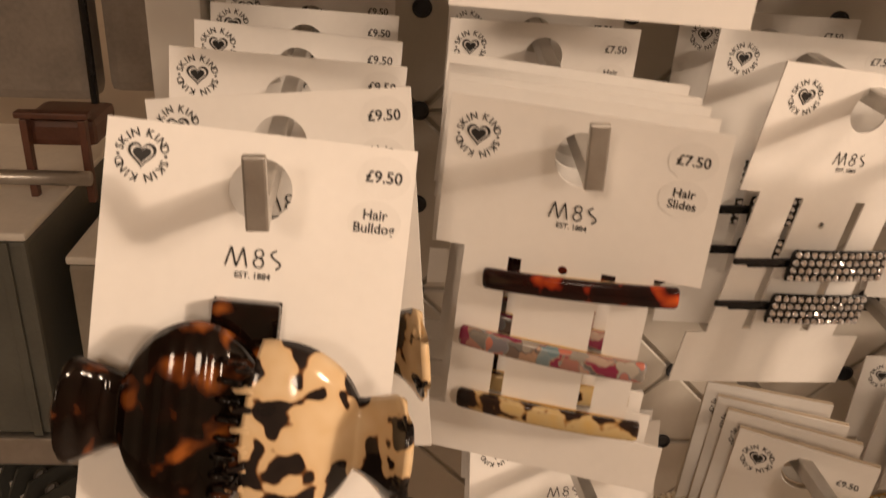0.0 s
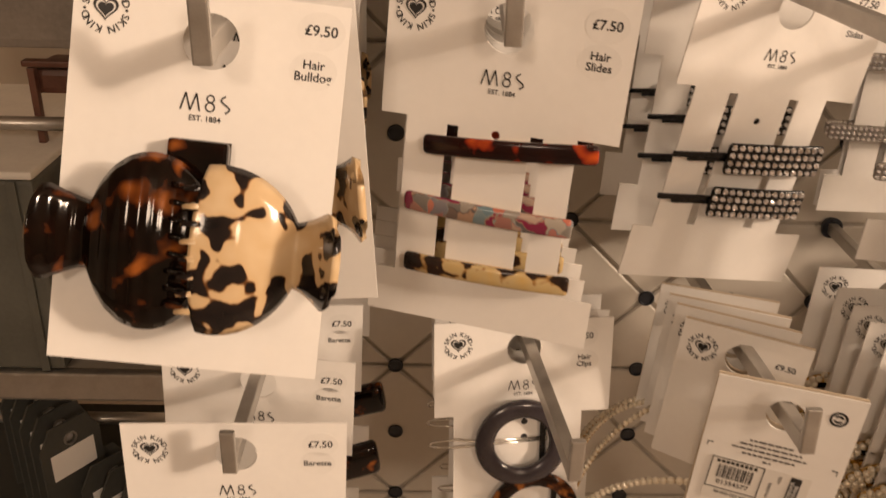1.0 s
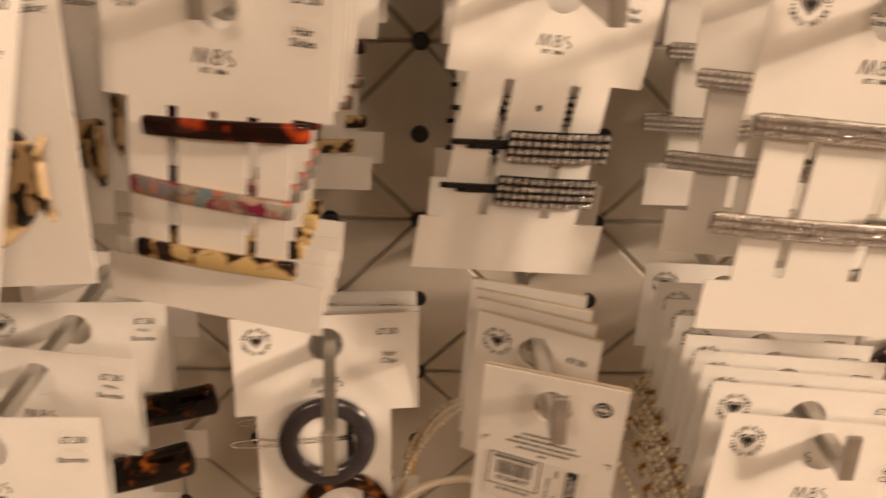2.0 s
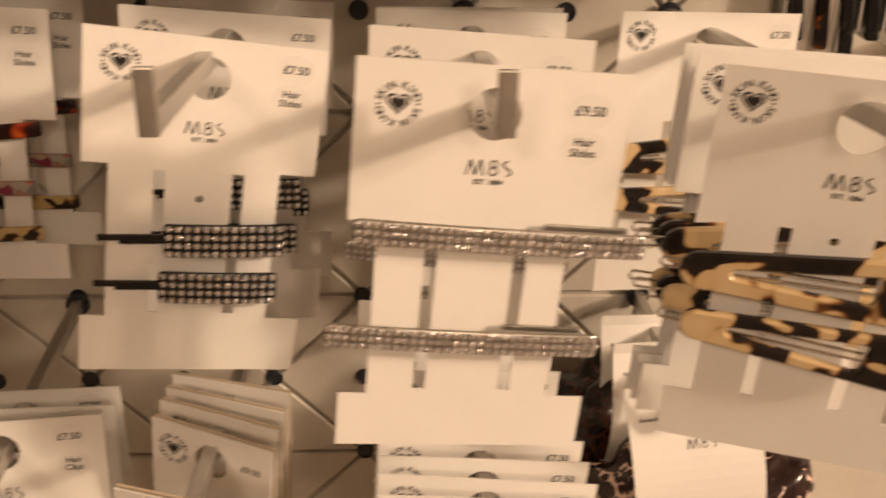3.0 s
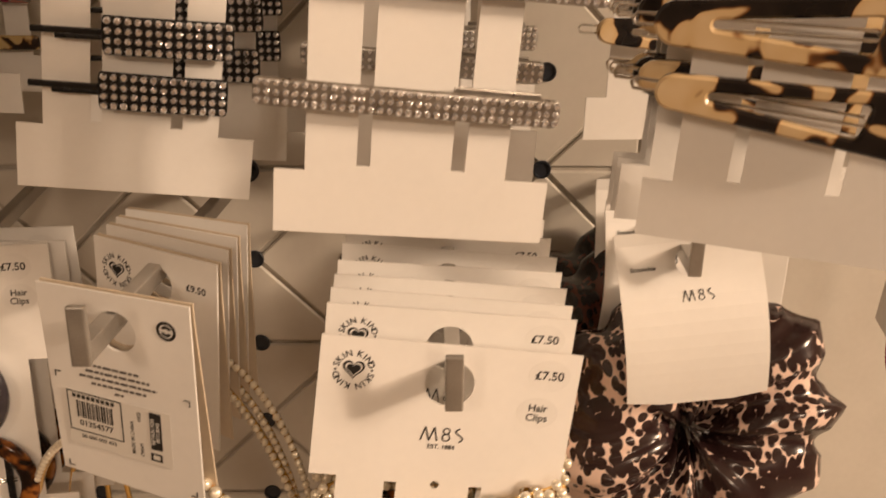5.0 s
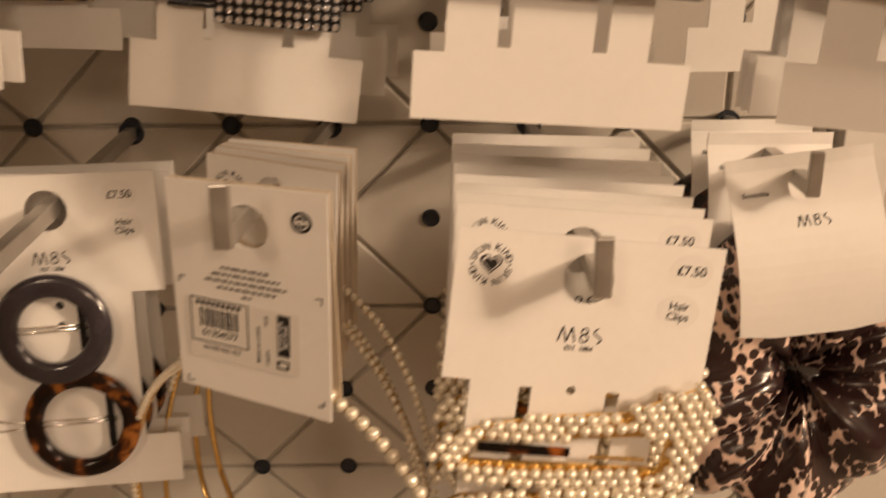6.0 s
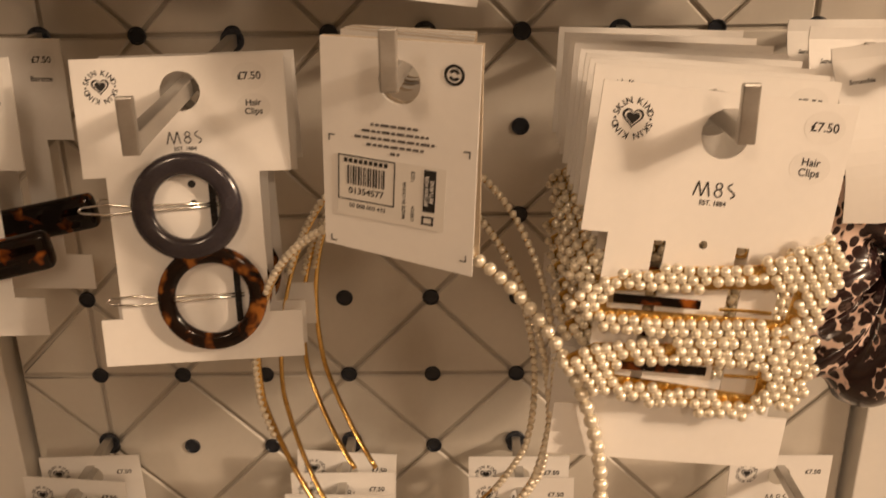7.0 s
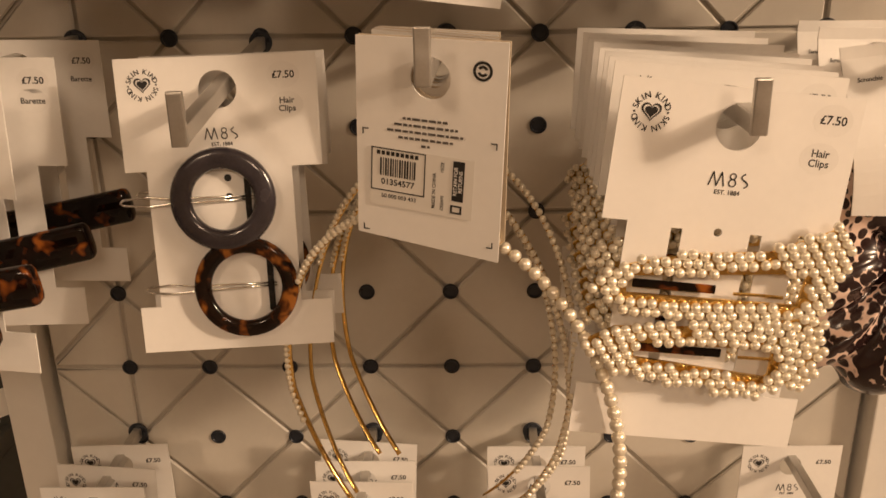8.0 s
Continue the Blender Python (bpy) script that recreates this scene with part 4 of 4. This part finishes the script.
SHAPES = {"whole": [(-P, 0), (0, -P), (P, 0), (0, P)], "upper": [(-P, 0), (P, 0), (0, P)], "lower": [(-P, 0), (0, -P), (P, 0)]}
TILES = {k: tile_mesh(v) for k, v in SHAPES.items()}
for j in range(-9, 9):
    for i in range(-7, 6):
        if (i + j) % 2 == 0:
            continue
        for kind in (("whole",) if j % 2 else ("upper", "lower")):
            poly = [(x + col(i), z + row(j)) for x, z in SHAPES[kind]]
            for x0, x1 in ((XL, col(-5)), (col(-5), col(3)), (col(3), XR)):
                cut = clip_poly(poly, x0, x1, ZB, ZT)
                if not cut or abs(area(cut)) < 2e-5:
                    continue
                if abs(abs(area(cut)) - abs(area(poly))) < 1e-9:
                    tile(TILES[kind], col(i), row(j))
                else:
                    tile(tile_mesh([(x - col(i), z - row(j)) for x, z in cut]), col(i), row(j))
# no hole is cut: a dark disc in a plastic ring paints its shaded depth
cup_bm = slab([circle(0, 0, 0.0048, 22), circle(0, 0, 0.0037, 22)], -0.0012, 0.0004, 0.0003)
hole_shade_bm = slab([circle(0, 0, 0.0040, 22)], -0.0002, 0.0003)
hole_shade_me = bpy.data.meshes.new("t")
hole_shade_bm.to_mesh(hole_shade_me)
cup_bm.from_mesh(hole_shade_me)
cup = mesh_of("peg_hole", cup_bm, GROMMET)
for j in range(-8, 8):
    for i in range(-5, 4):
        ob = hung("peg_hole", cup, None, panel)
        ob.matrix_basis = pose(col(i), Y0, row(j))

# ---- neighbouring bays ----


def rail(x0, x1, y, z, r=0.004):
    t = tagged(part("steel_rail", sweep([(x0, y, z), ((x0 + x1) / 2, y, z), (x1, y, z)], r, 12), STEEL, None, "", True), "grey steel rail of the neighbouring bay", "rail")
    return t


def pouch(x0, x1, y, z0, z1):
    t = base("cloth_pouch", "grey-brown woven pouch with dark piping hanging in the next bay", "pouch", "pouches in the next bay")
    bm = bmesh.new()
    box(bm, x0, x1, y - 0.012, y + 0.012, z0, z1, 0.006)
    part("body", bm, POUCH, t)
    part("piping", sweep([(x1, y - 0.012, z0), (x1 + 0.001, y - 0.014, (z0 + z1) / 2), (x1, y - 0.012, z1)], 0.0022, 8), BLACK_METAL, t, "dark piping")
    return t


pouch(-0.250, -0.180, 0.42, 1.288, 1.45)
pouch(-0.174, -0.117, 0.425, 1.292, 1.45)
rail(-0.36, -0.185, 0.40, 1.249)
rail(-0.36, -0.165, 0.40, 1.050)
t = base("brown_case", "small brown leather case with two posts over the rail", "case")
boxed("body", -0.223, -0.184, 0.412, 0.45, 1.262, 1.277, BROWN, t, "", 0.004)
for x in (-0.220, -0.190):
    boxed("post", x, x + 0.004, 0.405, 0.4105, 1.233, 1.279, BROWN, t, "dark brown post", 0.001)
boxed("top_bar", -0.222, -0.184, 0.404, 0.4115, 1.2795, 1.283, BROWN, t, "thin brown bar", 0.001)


def slate(x, z, y, w, h, yaw):
    t = base("slate_card_pack", "dark slate card hanging from a rail in the next bay", "card pack", "slate cards in the next bay")
    part("card", slab([[(-w, -h), (w, -h), (w, -0.008), (w - 0.008, 0.006), (-w + 0.008, 0.006), (-w, -0.008)], circle(0, -0.006, 0.003, 14)], -0.0008, 0.0008), DARK_CARD, t)
    part("header", slab([rect(-w * 0.72, w * 0.72, -0.030, -0.012)], -0.0016, -0.0010), CARD, t, "pale printed header strip")
    part("eyelet", slab([circle(0, -0.006, 0.0045, 18), circle(0, -0.006, 0.0031, 18)], -0.0013, 0.0013), STEEL, t, "bright metal eyelet")
    t.matrix_basis = pose(x, y, z, 0, 0, yaw)
    return t


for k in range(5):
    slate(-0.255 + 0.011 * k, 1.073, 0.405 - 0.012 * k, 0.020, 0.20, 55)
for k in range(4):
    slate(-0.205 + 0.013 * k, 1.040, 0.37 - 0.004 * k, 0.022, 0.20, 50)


def stock_box(x0, x1, y0, y1, z0, z1, material, label):
    t = base("stock_box", label, "box", "boxes in the next bay")
    part("carton", box(bmesh.new(), x0, x1, y0, y1, z0, z1, 0.003), material, t)
    # the lid's paler colour stands in for light on the carton's top
    part("lid", box(bmesh.new(), x0 - 0.001, x1 + 0.001, y0 - 0.001, y1 + 0.001, z1 + 0.0005, z1 + 0.006, 0.002), LIT_TOP_BOARD, t, "lid coloured paler as a lit top")
    part("strap", box(bmesh.new(), x1 - 0.016, x1 - 0.010, y0 - 0.0025, y0 - 0.0005, z0, z1, 0.0006), GREY_BOARD, t, "flat grey strap")


stock_box(-0.231, -0.150, 0.46, 0.62, 1.075, 1.172, BEIGE_BOARD, "beige carton under the rail, its lid coloured as lit")
stock_box(-0.365, -0.250, 0.45, 0.66, 1.050, 1.192, GREY_BOARD, "grey-green carton under the rail, its lid coloured as lit")
deck = base("bay_deck", "grey deck that carries the cartons of the next bay", "shelf")
boxed("board", -0.50, -0.145, 0.455, 0.78, 1.032, 1.047, BEIGE_BOARD, deck, "", 0.002)
boxed("front_lip", -0.50, -0.145, 0.446, 0.4545, 1.026, 1.049, STEEL, deck, "steel lip along the front", 0.002)
tagged(boxed("bay_shelf", -0.50, -0.190, 0.36, 0.60, 0.90, 0.915, DARK_CARD, None, "", 0.002), "dark shelf of the neighbouring bay", "shelf")
tagged(boxed("bay_back", -0.90, -0.145, 0.80, 0.82, 0.0, 2.0, WALL), "cream back board of the neighbouring bay", "back board", kind="structure")
tagged(boxed("bay_back", 0.42, 1.3, 0.62, 0.64, 0.0, 2.0, PANEL), "cream back board of the neighbouring bay", "back board", kind="structure")

# next bay's goods, set deeper and enlarged about the camera to fit its view
camera_pivot = Vector((-0.005, -0.06, 1.408))
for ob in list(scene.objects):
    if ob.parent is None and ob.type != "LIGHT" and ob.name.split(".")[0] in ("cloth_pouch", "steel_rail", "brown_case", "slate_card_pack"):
        ob.matrix_basis = Matrix.Translation(camera_pivot) @ Matrix.Scale(1.22, 4) @ Matrix.Translation(-camera_pivot) @ ob.matrix_basis

rail(0.395, 0.70, 0.44, 1.463)
for k in range(8):
    t = base("velvet_headband", "dark tortoiseshell headband on a white card, seen edge on", "headband", "headbands in the next bay")
    part("band", slab([rect(-0.032, 0.032, -0.122 - 0.004 * (k % 3), 0.0)], -0.0032, 0.0032, 0.001, lambda x, z: 0.002 * math.sin(z * 60)), TORT_DARK if k % 3 == 1 else BLACK_METAL, t)
    part("card", slab([rect(-0.030, 0.034, -0.118, 0.006)], 0.0042, 0.0052), CARD, t)
    t.matrix_basis = pose(0.406 + 0.0125 * k, 0.405, 1.460, 0, 4, 68)
for k, (x, y, z) in enumerate(((0.512, 0.412, 1.238), (0.552, 0.400, 1.226), (0.592, 0.390, 1.216))):
    t = base("oval_clip_pack", "white card turned edge on with a magenta oval clip", "hair clip", "turned packs in the next bay")
    part("card", slab([rect(-0.025, 0.025, -0.165, 0.006), circle(0.002, -0.06, 0.006, 16), circle(0.002, -0.148, 0.005, 16), circle(0.0, -0.008, 0.004, 16)], -0.0005, 0.0005), CARD, t)
    bars_of_text([(0.008, -0.070, 0.02, 0.0012), (0.008, -0.075, 0.02, 0.0012), (0.008, -0.080, 0.016, 0.0012)], -0.0007, t)
    o = part("oval_clip", slab([[(x * 0.8, z * 1.25) for x, z in circle(0, 0, 0.022, 28)]], -0.003, 0.002, 0.0012), MAGENTA, t)
    o.matrix_basis = pose(0.010, 0.004, -0.158)
    t.matrix_basis = pose(x, y, z, 0, 8, -97)
tagged(part("hanging_wire", sweep([(0.500, 0.4165, 1.2335), (0.552, 0.400, 1.2180), (0.606, 0.386, 1.2040), (0.640, 0.400, 1.2060), (0.650, 0.480, 1.2340)], 0.0022, 10), STEEL, None, "", True), "thin steel wire on which turned packs hang", "hook")
tagged(boxed("bay_shelf", 0.56, 1.2, 0.47, 0.62, 1.235, 1.25, WHITE_PAINT, None, "", 0.002), "white shelf of the neighbouring bay", "shelf")
tagged(boxed("wooden_tray", 0.612, 0.76, 0.50, 0.60, 1.251, 1.32, ORANGE_WOOD, None, "", 0.004), "warm wooden tray on the shelf", "tray")
tagged(boxed("brown_case", 0.57, 0.66, 0.475, 0.495, 1.251, 1.275, BROWN, None, "", 0.004), "small brown leather case on the shelf", "case")
